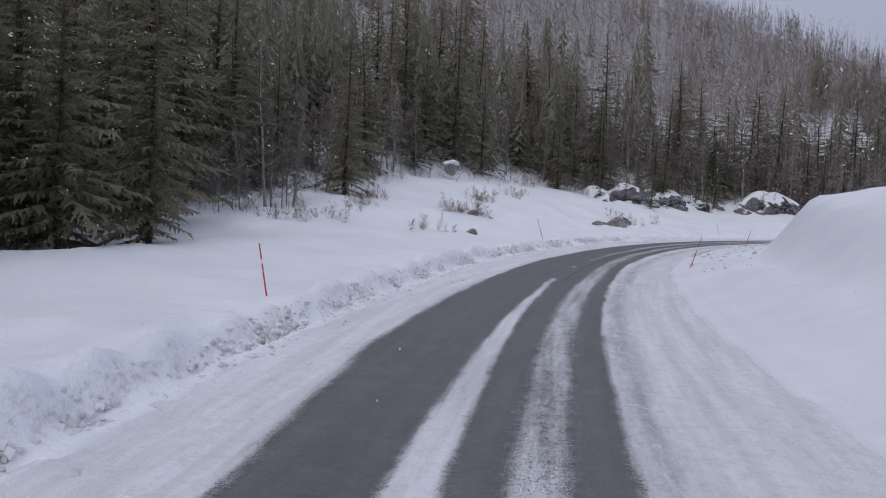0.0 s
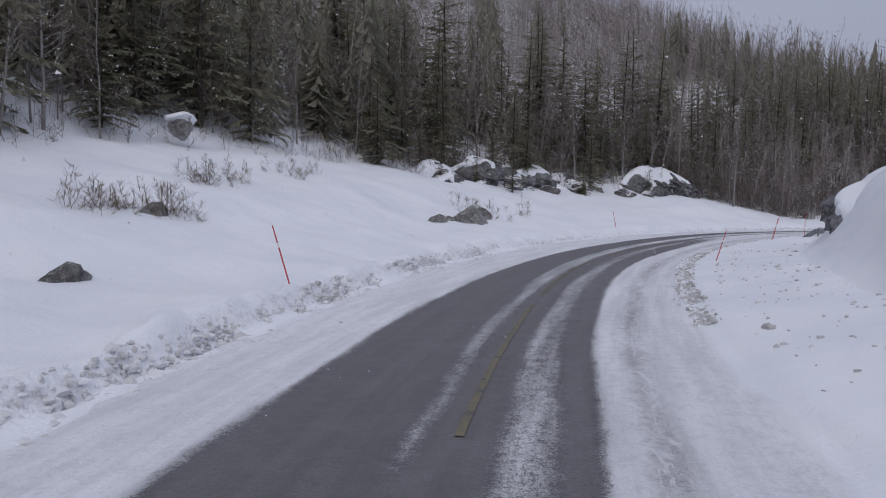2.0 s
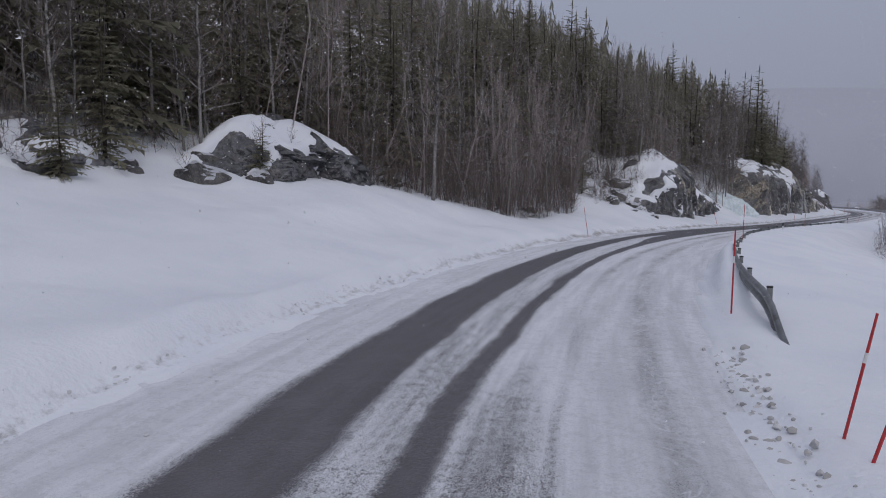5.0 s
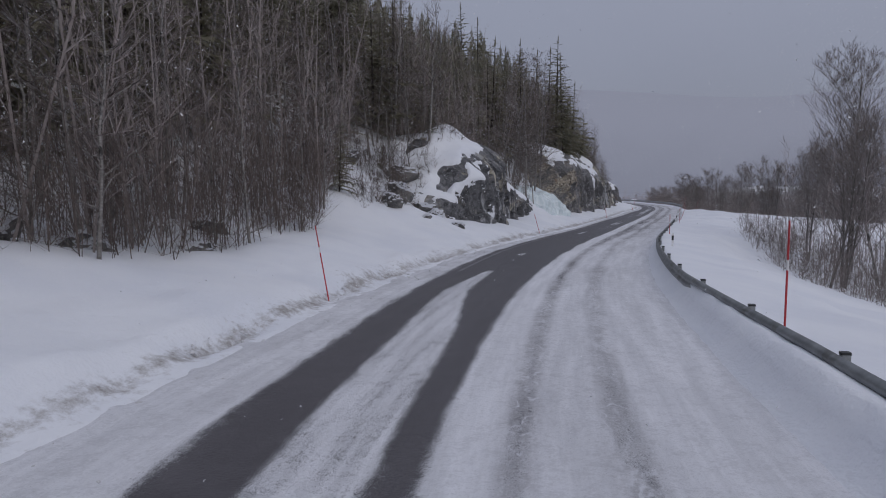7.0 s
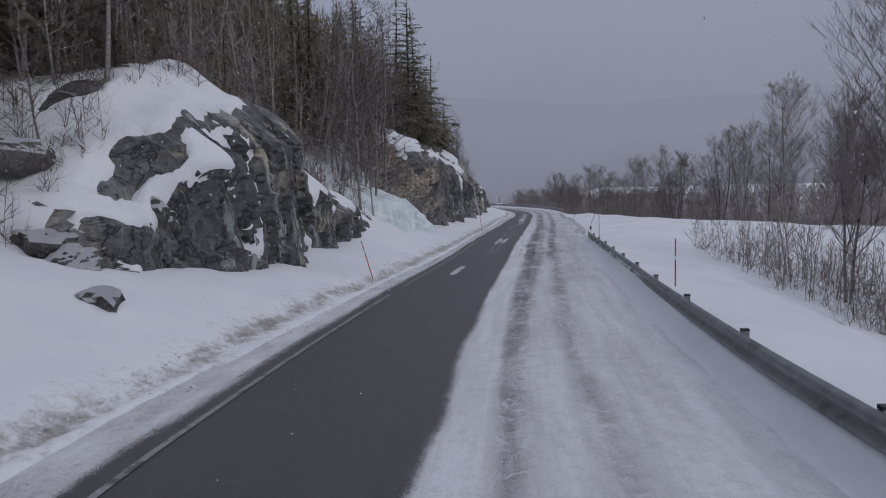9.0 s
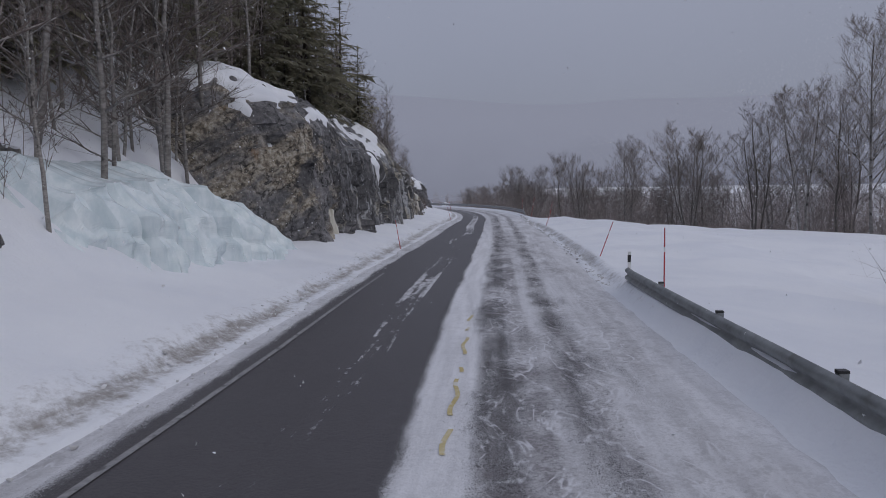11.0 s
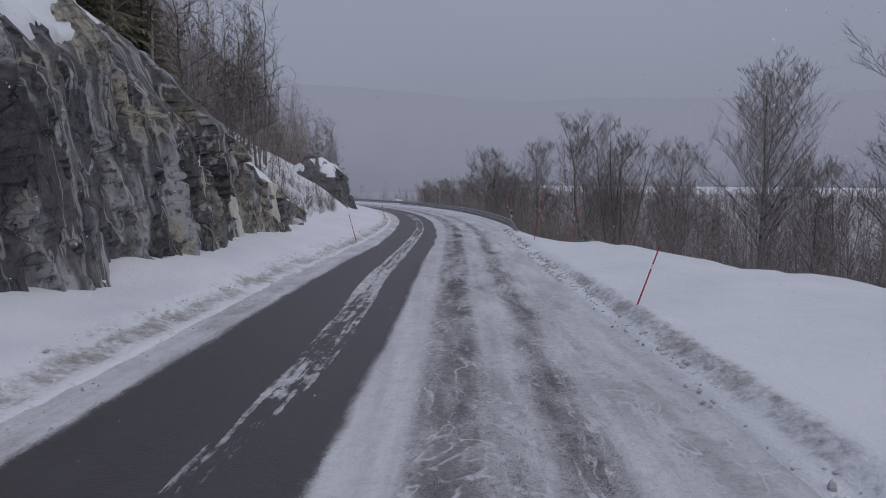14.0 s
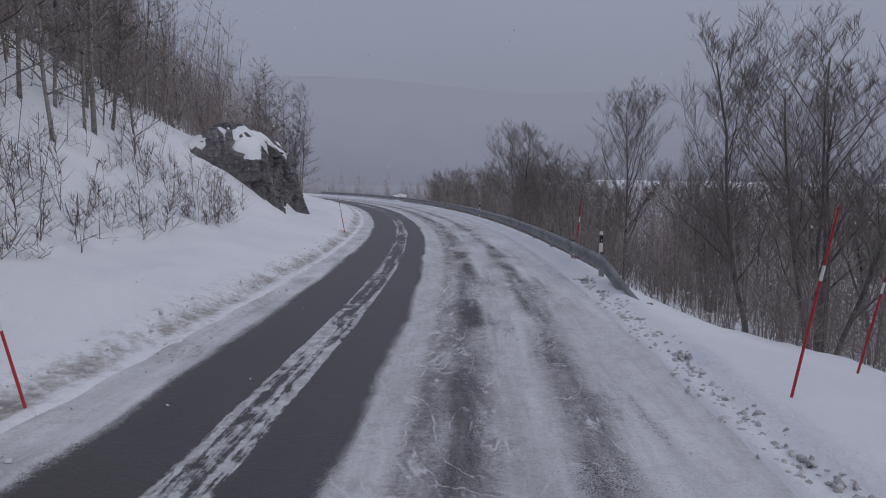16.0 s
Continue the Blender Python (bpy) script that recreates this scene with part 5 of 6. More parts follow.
# ---------- trees ----------
def spruce_meshes(height, spread, seed, whorls=24, per=9, bare=0.04, sprays=8, broad=0.30):
    rnd = random.Random(seed)
    trunk, crown = Shape(), Shape()
    pts = [Vector((0.03 * math.sin(q * 2 + seed), 0.03 * math.cos(q * 3), height * q / 5)) for q in range(6)]
    pts[0].z = -0.6
    trunk.tube(pts, [height * 0.012 * (1 - q / 5.3) + 0.01 for q in range(6)], 6)
    lop = rnd.uniform(0, 6.28)
    for w in range(whorls):
        f = bare + (1 - bare) * (w / (whorls - 1)) ** 0.92
        reach = spread * (1 - f) ** 0.8 * (0.6 + 0.4 * min(1, (f - bare + 0.03) / 0.12)) + 0.10
        n = max(4, int(per * (0.5 + 0.5 * (1 - f))))
        for b in range(n):
            ang = 2 * math.pi * (b + rnd.random() * 0.9) / n + w * 0.7
            ln = reach * rnd.choice([0.35, 0.6, 0.8, 0.95, 1.2]) * rnd.uniform(0.8, 1.1) * (1 + 0.15 * math.cos(ang - lop))
            drop = rnd.uniform(0.12, 0.42) * ln * (1 - 0.8 * f)
            out, side = Vector((math.cos(ang), math.sin(ang), 0)), Vector((-math.sin(ang), math.cos(ang), 0))
            base = Vector((0, 0, height * f + rnd.uniform(-0.6, 0.6) * height / whorls))
            tilt = (0.32 * f - 0.04) * ln

            def spine(q):
                return base + out * ln * q + Vector((0, 0, tilt * q - drop * q * q * 1.2 + 0.3 * drop * q ** 4))

            for k in range(sprays):
                q = (k + rnd.uniform(0.2, 0.9)) / sprays
                a, c = spine(q - 0.55 / sprays), spine(q + 0.75 / sprays)
                wide = ln * broad * (1.05 - 0.75 * q)
                for sg in (1, -1):
                    tip = c + side * sg * wide * rnd.uniform(0.5, 1.25) + out * ln * rnd.uniform(0.0, 0.12) + Vector((0, 0, -ln * rnd.uniform(-0.02, 0.15)))
                    crown.face(a, c, tip)
                crown.face(a, c, (a + c) / 2 + Vector((0, 0, -ln * rnd.uniform(0.04, 0.2) * (1.1 - q))) + side * rnd.uniform(-0.12, 0.12) * ln + out * ln * rnd.uniform(-0.05, 0.08))
    top = Vector((0, 0, height * 1.02))
    for q in range(5):
        ang = q * 1.257
        crown.face(top, Vector((0.12 * math.cos(ang), 0.12 * math.sin(ang), height * 0.93)), Vector((0.12 * math.cos(ang + 0.8), 0.12 * math.sin(ang + 0.8), height * 0.94)))
    return trunk.mesh("trunk", BARK, True), crown.mesh("crown", NEEDLES)


def spruce_thing(height, spread, seed, **kw):
    root = new("spruce_tree")
    t, c = spruce_meshes(height, spread, seed, **kw)
    part("trunk", t, root)
    tagged(part("crown", c, root), kind="stuff")
    return tagged(root, "tall dark green spruce tree in the snowy forest", "spruce tree", "spruces on the hillside")


def ribbon(shape, p, q, w, rnd):
    """A single thin twig with a bend in it."""
    m = p.lerp(q, 0.5) + Vector((rnd.uniform(-1, 1), rnd.uniform(-1, 1), rnd.uniform(-0.4, 1))) * (q - p).length * 0.10
    side = (q - p).orthogonal().normalized() * w
    if rnd.random() < 0.5:
        side = side.cross((q - p).normalized())
    b = len(shape.v)
    shape.v.extend([p - side, p + side, m + side * 0.7, m - side * 0.7, q])
    shape.f.extend([(b, b + 1, b + 2, b + 3), (b + 3, b + 2, b + 4)])


def branch_out(shape, twig, p, way, ln, r, depth, rnd, droop, split, tufts):
    n = 3
    pts, w = [p.copy()], way.copy()
    for q in range(n):
        w = (w + Vector((rnd.uniform(-1, 1), rnd.uniform(-1, 1), rnd.uniform(-0.6, 0.9))) * 0.2 + Vector((0, 0, droop))).normalized()
        pts.append(pts[-1] + w * ln / n)
    if depth > 0:
        shape.tube(pts, [max(r * (1 - 0.65 * q / n), 0.005) for q in range(n + 1)], 4 if r > 0.04 else 3)
    else:
        ribbon(twig, pts[0], pts[-1], max(r, 0.009), rnd)

    def somewhere(lo):
        q = rnd.uniform(lo, 1.0)
        i = min(int(q * n), n - 1)
        return pts[i] + (pts[i + 1] - pts[i]) * (q * n - i)

    if depth > 0:
        for c in range(split + rnd.randint(0, 1)):
            ax = Vector((rnd.uniform(-1, 1), rnd.uniform(-1, 1), rnd.uniform(-0.3, 0.6))).normalized()
            branch_out(shape, twig, somewhere(0.3), (w * 0.75 + ax * 0.75).normalized(), ln * rnd.uniform(0.4, 0.62), r * rnd.uniform(0.4, 0.55), depth - 1, rnd, droop, split, tufts)
    for c in range(tufts):
        ax = Vector((rnd.uniform(-1, 1), rnd.uniform(-1, 1), rnd.uniform(-0.3, 0.8))).normalized()
        o, step = somewhere(0.15), (w * 0.8 + ax * 0.9).normalized()
        side = step.orthogonal().normalized() * 0.0075
        twig.face(o - side, o + side, o + step * max(0.3, ln * rnd.uniform(0.25, 0.6)))


def bare_tree_meshes(height, seed, stems=1, bark=None, limbs=16, start=0.35, rise=0.6, droop=0.02, width=0.25, depth=1, thick=0.008, split=3, tufts=6, spread=0.2):
    rnd = random.Random(seed)
    trunk, twig = Shape(), Shape()
    for st in range(stems):
        ang = 2 * math.pi * st / max(stems, 1) + rnd.random()
        lean = rnd.uniform(0, 0.10) if stems == 1 else rnd.uniform(0.07, spread)
        hgt = height * rnd.uniform(0.8, 1.0) if stems > 1 else height
        n = 9
        pts = []
        for q in range(n + 1):
            f = q / n
            off = Vector((math.cos(ang), math.sin(ang), 0)) * hgt * lean * f ** 0.8
            pts.append(off + Vector((rnd.uniform(-1, 1) * 0.022 * hgt * f, rnd.uniform(-1, 1) * 0.022 * hgt * f, hgt * f - 0.5 * (1 - f))))
        r0 = hgt * thick / (stems ** 0.35)
        trunk.tube(pts, [r0 * (1 - 0.9 * q / n) + 0.006 for q in range(n + 1)], 6)
        num = limbs // stems + 3
        for b in range(num):
            f = start + (1 - start) * (b + rnd.random()) / num
            i = min(int(f * n), n - 1)
            o = pts[i] + (pts[i + 1] - pts[i]) * (f * n - i)
            a = rnd.random() * 6.283
            way = Vector((math.cos(a), math.sin(a), rise + 0.5 * f)).normalized()
            branch_out(trunk, twig, o, way, height * width * (1.15 - 0.75 * f) * rnd.uniform(0.7, 1.15), r0 * (1 - 0.85 * f) * 0.5 + 0.006, depth, rnd, droop, split, tufts)
    return trunk.mesh("trunk", bark or BIRCH, True), twig.mesh("bare_crown", TWIGS)


def grow(shape, twig, p, way, ln, r, level, rnd, kids, bend):
    """One branch and all that forks from it; the last level is fine twigs."""
    n = (8, 4, 3, 2)[min(level, 3)]
    pts, w = [p.copy()], way.copy()
    for q in range(n):
        w = (w + Vector((rnd.uniform(-1, 1), rnd.uniform(-1, 1), rnd.uniform(-0.5, 0.9))) * bend * (0.5 if level == 0 else 1.0) + Vector((0, 0, 0.05))).normalized()
        pts.append(pts[-1] + w * ln / n)
    if level >= len(kids):
        ribbon(twig, pts[0], pts[-1], 0.0065, rnd)
        for c in range(5):
            o = pts[0].lerp(pts[-1], rnd.uniform(0.1, 0.9))
            step = (w + Vector((rnd.uniform(-1, 1), rnd.uniform(-1, 1), rnd.uniform(-0.3, 0.7))) * 0.8).normalized()
            side = step.orthogonal().normalized() * 0.005
            twig.face(o - side, o + side, o + step * max(0.22, ln * rnd.uniform(0.5, 0.9)))
        return
    shape.tube(pts, [max(r * (1 - 0.75 * q / n), 0.006) for q in range(n + 1)], 6 if level == 0 else 3)
    for c in range(kids[level]):
        q = (0.24 if level == 0 else 0.18) + (0.76 if level == 0 else 0.82) * (c + rnd.random()) / kids[level]
        i = min(int(q * n), n - 1)
        o = pts[i].lerp(pts[i + 1], q * n - i)
        here = (pts[i + 1] - pts[i]).normalized()
        a = rnd.random() * 6.283
        across = Vector((math.cos(a), math.sin(a), rnd.uniform(-0.1, 0.35)))
        if level == 0:
            length = ln * (0.10 + 0.30 * math.sin(math.pi * min(1.0, 0.12 + 0.86 * q))) * rnd.uniform(0.7, 1.2)
        else:
            length = ln * rnd.uniform(0.36, 0.6) * (1.25 - 0.6 * q)
        grow(shape, twig, o, (here * 0.62 + across * 0.78 + Vector((0, 0, 0.22))).normalized(), length, r * (1 - 0.7 * q) * 0.5, level + 1, rnd, kids, bend)


def valley_tree(height, seed, stems, kids, fan, bend, bark, label):
    root, rnd = new("bare_tree"), random.Random(seed)
    trunk, twig = Shape(), Shape()
    for st in range(stems):
        a = 6.283 * (st + 0.6 * rnd.random()) / stems
        lean = fan * rnd.uniform(0.3, 1.0)
        start = Vector((0.12 * math.cos(a), 0.12 * math.sin(a), -0.4)) * (1 if stems > 1 else 0.5)
        grow(trunk, twig, start, Vector((math.cos(a) * lean, math.sin(a) * lean, 1)).normalized(), height * rnd.uniform(0.82, 1.0), height * 0.0085 + 0.015, 0, rnd, kids, bend)
    part("trunk", trunk.mesh("trunk", bark, True), root)
    tagged(part("bare_crown", twig.mesh("bare_crown", TWIGS_PALE), root), kind="stuff")
    return tagged(root, label, "bare tree", "bare trees in the valley")


def bare_tree(name, label, group, category, **kw):
    root = new(name)
    t, w = bare_tree_meshes(**kw)
    part("trunk", t, root)
    tagged(part("bare_crown", w, root), kind="stuff")
    return tagged(root, label, category, group)


def plant(protos, places, used):
    """Sets the prototypes first, then copies of them."""
    for i, (s, d, size, spin) in enumerate(places):
        k = (i * 7 + int(abs(s) * 3 + abs(d) * 5)) % len(protos)
        m = Matrix.Translation(at(s, d, 0.05)) @ pose(0, 0, 0, 2.0 * math.sin(s), 2.0 * math.cos(d * 3), spin)
        if not used[k]:
            used[k] = True
            protos[k].matrix_world = m @ Matrix.Diagonal((size, size, size, 1))
        else:
            c = copy_thing(protos[k], m)
            c.matrix_world = m @ Matrix.Diagonal((size, size, size, 1))


rnd = random.Random(7)
near_spruces = [spruce_thing(h, w, sd, whorls=32, per=11, sprays=13, broad=0.19) for h, w, sd in ((13, 2.9, 1), (11, 2.6, 2), (15, 3.1, 3))]
spruces = [spruce_thing(h, w, sd, whorls=26, per=9, sprays=7, broad=0.24) for h, w, sd in ((14, 3.6, 4), (12, 2.8, 5), (16, 3.7, 6), (8, 2.5, 7), (11, 3.3, 8), (13, 2.4, 9))]
front, places = [(s, 15.6 + 2.2 * math.sin(s * 2.1), 0.85 + 0.25 * math.sin(s * 3.7), s * 77) for s in (3.5, 6.0, 8.6, 11.0, 13.2, 15.4, 17.8, 20.0)], []
for s in np.arange(-6, 106, 2.5):
    edge = float(np.interp(s, [-6, 20, 34, 52, 70, 80, 90, 97, 106], [15, 16.5, 17.5, 26, 24, 22.6, 20.2, 18, 13]))
    for r in range(4):
        if rnd.random() < (0.04 if s < 20 else 0.6 if s < 46 and r == 0 else 0.12 if s < 62 else 0.75 if s < 76 and r < 2 else 0.22):
            continue
        spot_here = (s + rnd.uniform(-1.4, 1.4), edge + r * 3.6 + rnd.uniform(-1.0, 2.0), rnd.uniform(0.55, 1.15), rnd.uniform(0, 360))
        (front if s < 40 and r < 2 else places).append(spot_here)
for s in np.concatenate([np.arange(104, 150, 2.0), np.arange(150, 218, 3.2)]):
    edge = float(np.interp(s, [106, 118, 133, 140, 155, 166, 180, 205, 218], [16, 17, 18, 15, 18, 15, 13.5, 11.5, 17]))
    for r in range(3):
        places.append((s + rnd.uniform(-2, 2), edge + r * 4.2 + rnd.uniform(0, 3), rnd.uniform(0.5, 0.95), rnd.uniform(0, 360)))
front += [(215, 13.8, 0.7, 10), (219, 13.6, 0.62, 90), (76, -13, 0.6, 5)]
places += [(212.5, 14.0, 0.8, 0), (217, 15.2, 0.75, 30), (221.5, 14.6, 0.6, 0), (224, 16.2, 0.65, 80), (213, 17, 0.8, 200), (220, 17.5, 0.8, 140), (227, 17.5, 0.6, 10), (207.5, 11.6, 0.85, 50), (196, 12.8, 1.0, 140), (192, 13.0, 0.95, 170), (188, 13.4, 1.0, 200), (209.5, 13.5, 0.9, 15), (143.8, 19.4, 1.0, 77), (72, -15.5, 0.7, 65), (80, -16, 0.65, 130),
           (141.6, 12.2, 0.16, 10), (127.5, 12.0, 0.25, 60), (129.5, 13.0, 0.2, 90), (136.5, 13.5, 0.2, 0), (94, 14.8, 0.3, 0), (86, 16.0, 0.3, 40), (78, 17.2, 0.35, 80), (99, 15.4, 0.25, 0), (82, 19, 0.5, 20), (73.5, 20.2, 0.22, 10), (75.0, 21.6, 0.3, 70), (76.6, 19.6, 0.2, 120), (74.2, 23.0, 0.34, 200), (79.5, 20.4, 0.28, 15), (81, 21.8, 0.36, 95), (84.5, 19.0, 0.26, 40), (77.4, 22.6, 0.3, 300), (89, 17.5, 0.4, 0)]
plant(near_spruces, front, [False] * 3)
plant(spruces, places, [False] * 6)

birches = [bare_tree("birch_tree", "slender bare birch with pale bark on the snowy slope", "bare birches", "birch tree", height=h, seed=sd, limbs=24, width=w, start=st, rise=0.4, droop=0.0, tufts=7)
           for h, sd, w, st in ((11, 21, .22, .2), (9, 22, .25, .15), (13, 23, .20, .3), (7, 24, .28, .12))]
places = []
for i in range(46):
    s = rnd.uniform(21, 56)
    edge = float(np.interp(s, [20, 34, 52, 60], [17, 18, 24.5, 24.5]))
    places.append((s, edge + 6 * rnd.random() ** 1.6, rnd.uniform(0.35, 0.8), rnd.uniform(0, 360)))
for s in np.arange(86, 262, 1.9):
    edge = float(np.interp(s, [86, 98, 104, 110, 120, 127, 133, 138, 150, 156, 163, 168, 200, 216, 222, 240, 262], [19, 15, 9.5, 8.6, 9.5, 12.5, 14, 12, 12, 9.5, 9.5, 13, 13, 12, 12, 13.5, 15]))
    for r in range(1 if s > 130 else 2):
        places.append((s + rnd.uniform(-1.5, 1.5), edge + r * 3.4 + rnd.uniform(-0.3, 3.0), rnd.uniform(0.5, 1.0), rnd.uniform(0, 360)))
for s, d in ((50.8, 24.2), (48, 25), (70, 25), (53, 24), (46, 24), (42, 22), (44.5, 23), (62, 25), (66, 26), (74, 25), (90, 20)):
    places.append((s, d, 0.8, 30))
for s in np.arange(44, 100, 2.6):
    edge = float(np.interp(s, [20, 34, 52, 70, 80, 90, 97, 106], [17, 17.5, 25, 23.5, 22, 19, 17, 13]))
    places.append((s + rnd.uniform(-1, 1), edge + rnd.uniform(-0.8, 6), rnd.uniform(0.5, 0.95), rnd.uniform(0, 360)))
for s in np.arange(262, 312, 2.2):
    for r in range(1):
        places.append((s + rnd.uniform(-1, 1), 9.0 + r * 4 + rnd.uniform(0, 4), rnd.uniform(0.6, 0.9), rnd.uniform(0, 360)))
places += [(169.4, 10.2, 1.2, 15), (172.6, 11.8, 1.3, 75), (174.8, 12.0, 1.25, 140), (176.8, 12.2, 1.3, 220), (170.8, 12.4, 1.1, 300), (178.6, 12.8, 1.2, 33), (167.4, 10.8, 1.15, 190), (165.4, 10.0, 1.0, 260), (169, 11.5, 0.9, 0), (170.5, 12.5, 0.95, 50), (172, 11.4, 0.8, 100), (173, 13.2, 1.0, 150), (174.5, 14.2, 0.9, 200), (171, 14.5, 1.0, 250), (175.5, 12.8, 0.8, 300), (168, 13.5, 0.95, 20), (134.5, 12.2, 0.45, 10), (136.3, 12.8, 0.5, 70), (138.4, 12.4, 0.42, 130), (140.2, 13.2, 0.55, 190), (142.0, 12.6, 0.5, 250), (143.6, 10.6, 0.30, 310), (147.6, 12.2, 0.5, 15), (150.5, 11.4, 0.45, 95), (153, 11.8, 0.5, 155), (133, 14.5, 0.7, 0), (135, 15.6, 0.8, 40), (136.4, 14.2, 0.6, 80), (137.6, 16.0, 0.85, 120), (139, 15.0, 0.7, 10), (140.4, 14.4, 0.6, 200), (143.2, 12.2, 0.4, 60), (134.2, 17, 0.9, 150), (226, 11.5, 0.7, 10), (228.5, 12.6, 0.8, 50), (231, 11.8, 0.75, 90), (233.5, 13.2, 0.85, 130), (236, 12.8, 0.8, 170), (230, 14.5, 0.9, 210), (239, 13.2, 0.7, 20), (227, 14.5, 0.85, 75), (242, 12.6, 0.6, 110)]
plant(birches, places, [False] * 4)

FORKED, CLUMP, THIN = "gnarled dark leafless tree below the road bank", "bare many-stemmed tree with pale stems below the bank", "slender leafless birch in the valley"
alders = [valley_tree(*q) for q in ((11.5, 31, 4, (13, 7, 6), 0.28, 0.16, BIRCH, CLUMP), (10.5, 32, 5, (11, 7, 6), 0.36, 0.16, ALDER, CLUMP), (12.5, 33, 1, (24, 8, 6), 0.05, 0.12, BIRCH, THIN),
                                    (11.0, 34, 1, (19, 8, 6), 0.04, 0.34, ALDER, FORKED), (12.0, 35, 2, (18, 7, 6), 0.12, 0.14, BIRCH, THIN), (11.0, 36, 3, (15, 7, 6), 0.20, 0.22, ALDER, CLUMP))]
places = []
for s, d, z in ((137, -12, .8), (144, -14, .95), (149, -17, .9), (133, -16, .85), (127, -17, .85), (152, -13, .7), (141, -19, .95), (156, -21, .9),
                (209, -16, 1.0), (213, -15.5, .85), (205, -20, 1.0), (217, -12, .85), (201, -24, 1.0), (220, -13.5, .85), (196, -24, 1.15), (193, -27, 1.1), (198, -20.5, .9), (205, -27, 1.0), (212, -24, .95), (198, -33, 1), (190, -38, 1), (183, -40, .9), (176, -42, .9), (194, -29, .8), (208, -33, .9),
                (222, -16, .8), (228, -12, .75), (219, -20, .85), (234.3, -7.6, .85), (240, -12, .8), (246, -9, .8), (252, -11, .7), (258, -9, .7), (265, -12, .7), (231, -18, .8), (243, -18, .8), (255, -17, .75), (272, -10, .7), (280, -12, .7), (225, -24, .8), (216, -30, .9),
                (248, -13, .8), (237, -11, .8)):
    places.append((s, d, z * (0.86 if s > 211 else 0.95), rnd.uniform(0, 360)))
for i in range(34):
    s = rnd.uniform(236, 330)
    places.append((s, -rnd.uniform(7.5, 30), rnd.uniform(0.55, 0.85), rnd.uniform(0, 360)))
places = [q for q in places if not (228 < q[0] < 256 and q[1] > -12.5)]
lead = [(234.9, -8.7, 0.84, 40), (234.2, -10.4, 0.92, 0), (240.3, -6.2, 0.56, 200)]
for k, q in zip((3, 1, 2), lead):
    alders[k].matrix_world = Matrix.Translation(at(q[0], q[1], 0.05)) @ pose(0, 0, 0, 0, 0, q[3]) @ Matrix.Diagonal((q[2], q[2], q[2], 1))
plant(alders, places, [False, True, True, True, False, False])
for q in ((153, -16.0, 1.2, 40),):
    tall_birch = copy_thing(alders[2], Matrix.Identity(4))
    tall_birch.matrix_world = Matrix.Translation(at(q[0], q[1], 0.05)) @ pose(0, 0, 0, 0, 0, q[3]) @ Matrix.Diagonal((q[2], q[2], q[2], 1))


# ---------- far woods and thickets ----------
def far_spruce_at(sh, p, h, rnd):
    slim = rnd.uniform(0.12, 0.23)
    for w in range(15):
        f = 0.04 + 0.94 * w / 15
        for b in range(7):
            rr = (h * slim * (1 - f) + 0.12) * rnd.uniform(0.5, 1.3)
            a = 6.283 * (b + rnd.random()) / 7
            o = Vector((math.cos(a), math.sin(a), 0))
            sd = Vector((-o.y, o.x, 0)) * rr * 0.24
            z0 = p + Vector((0, 0, h * (f + rnd.uniform(0.03, 0.09))))
            tip = p + o * rr + Vector((0, 0, h * (f - rnd.uniform(-0.01, 0.05))))
            sh.face(z0, tip - sd, tip + sd * rnd.uniform(0.3, 1.0) - Vector((0, 0, h * 0.02)))
    sh.face(p + Vector((0, 0, h * 1.03)), p + Vector((0.12, 0.1, h * 0.9)), p + Vector((-0.12, 0.05, h * 0.9)))


def far_birch_at(sh, p, h, rnd, limbs=22, thin=0.020, low=0.15, forks=3, wide=0.30):
    top = Vector((rnd.gauss(0, 0.11) * h, rnd.gauss(0, 0.11) * h, h))
    mid = top * 0.5 + Vector((rnd.gauss(0, 0.03) * h, rnd.gauss(0, 0.03) * h, 0))
    sh.tube([p, p + mid, p + top], [h * 0.0042, h * 0.003, 0.008], 3)
    for b in range(limbs):
        f = rnd.uniform(low, 0.98)
        a = rnd.random() * 6.283
        ln = h * wide * (1.15 - f) * rnd.uniform(0.6, 1.2) + 0.2
        o = p + (mid * (f * 2) if f < 0.5 else mid.lerp(top, f * 2 - 1))
        e = o + Vector((math.cos(a) * ln, math.sin(a) * ln, ln * rnd.uniform(0.0, 1.0)))
        sd = Vector((-math.sin(a), math.cos(a), 0.3)) * thin
        sh.face(o - sd, e, o + sd)
        m = o.lerp(e, rnd.uniform(0.25, 0.6))
        for g in range(forks):
            e2 = m + Vector((rnd.uniform(-1, 1), rnd.uniform(-1, 1), rnd.uniform(0.1, 1.2))) * ln * 0.6
            sh.face(m - sd * 0.6, e2, m + sd * 0.6)


def wood(name, places, kind, label, seed, mat):
    rnd = random.Random(seed)
    sh = Shape()
    for s, d, h in places:
        p = at(s, d, 0.3)
        if kind == "spruce":
            far_spruce_at(sh, p, h, rnd)
        elif kind == "birch":
            far_birch_at(sh, p, h, rnd)
        elif kind == "far":
            far_birch_at(sh, p, h, rnd, 14, 0.07, 0.05, 1, 0.34)
        elif kind == "brush":
            far_birch_at(sh, p, h, rnd, 9, 0.013, 0.04, 2, 0.42)
        else:
            far_birch_at(sh, p, h, rnd, 13, 0.011, 0.08, 3, 0.40)
    return tagged(new(name, sh.mesh(name, mat)), label, "forest", kind="stuff")


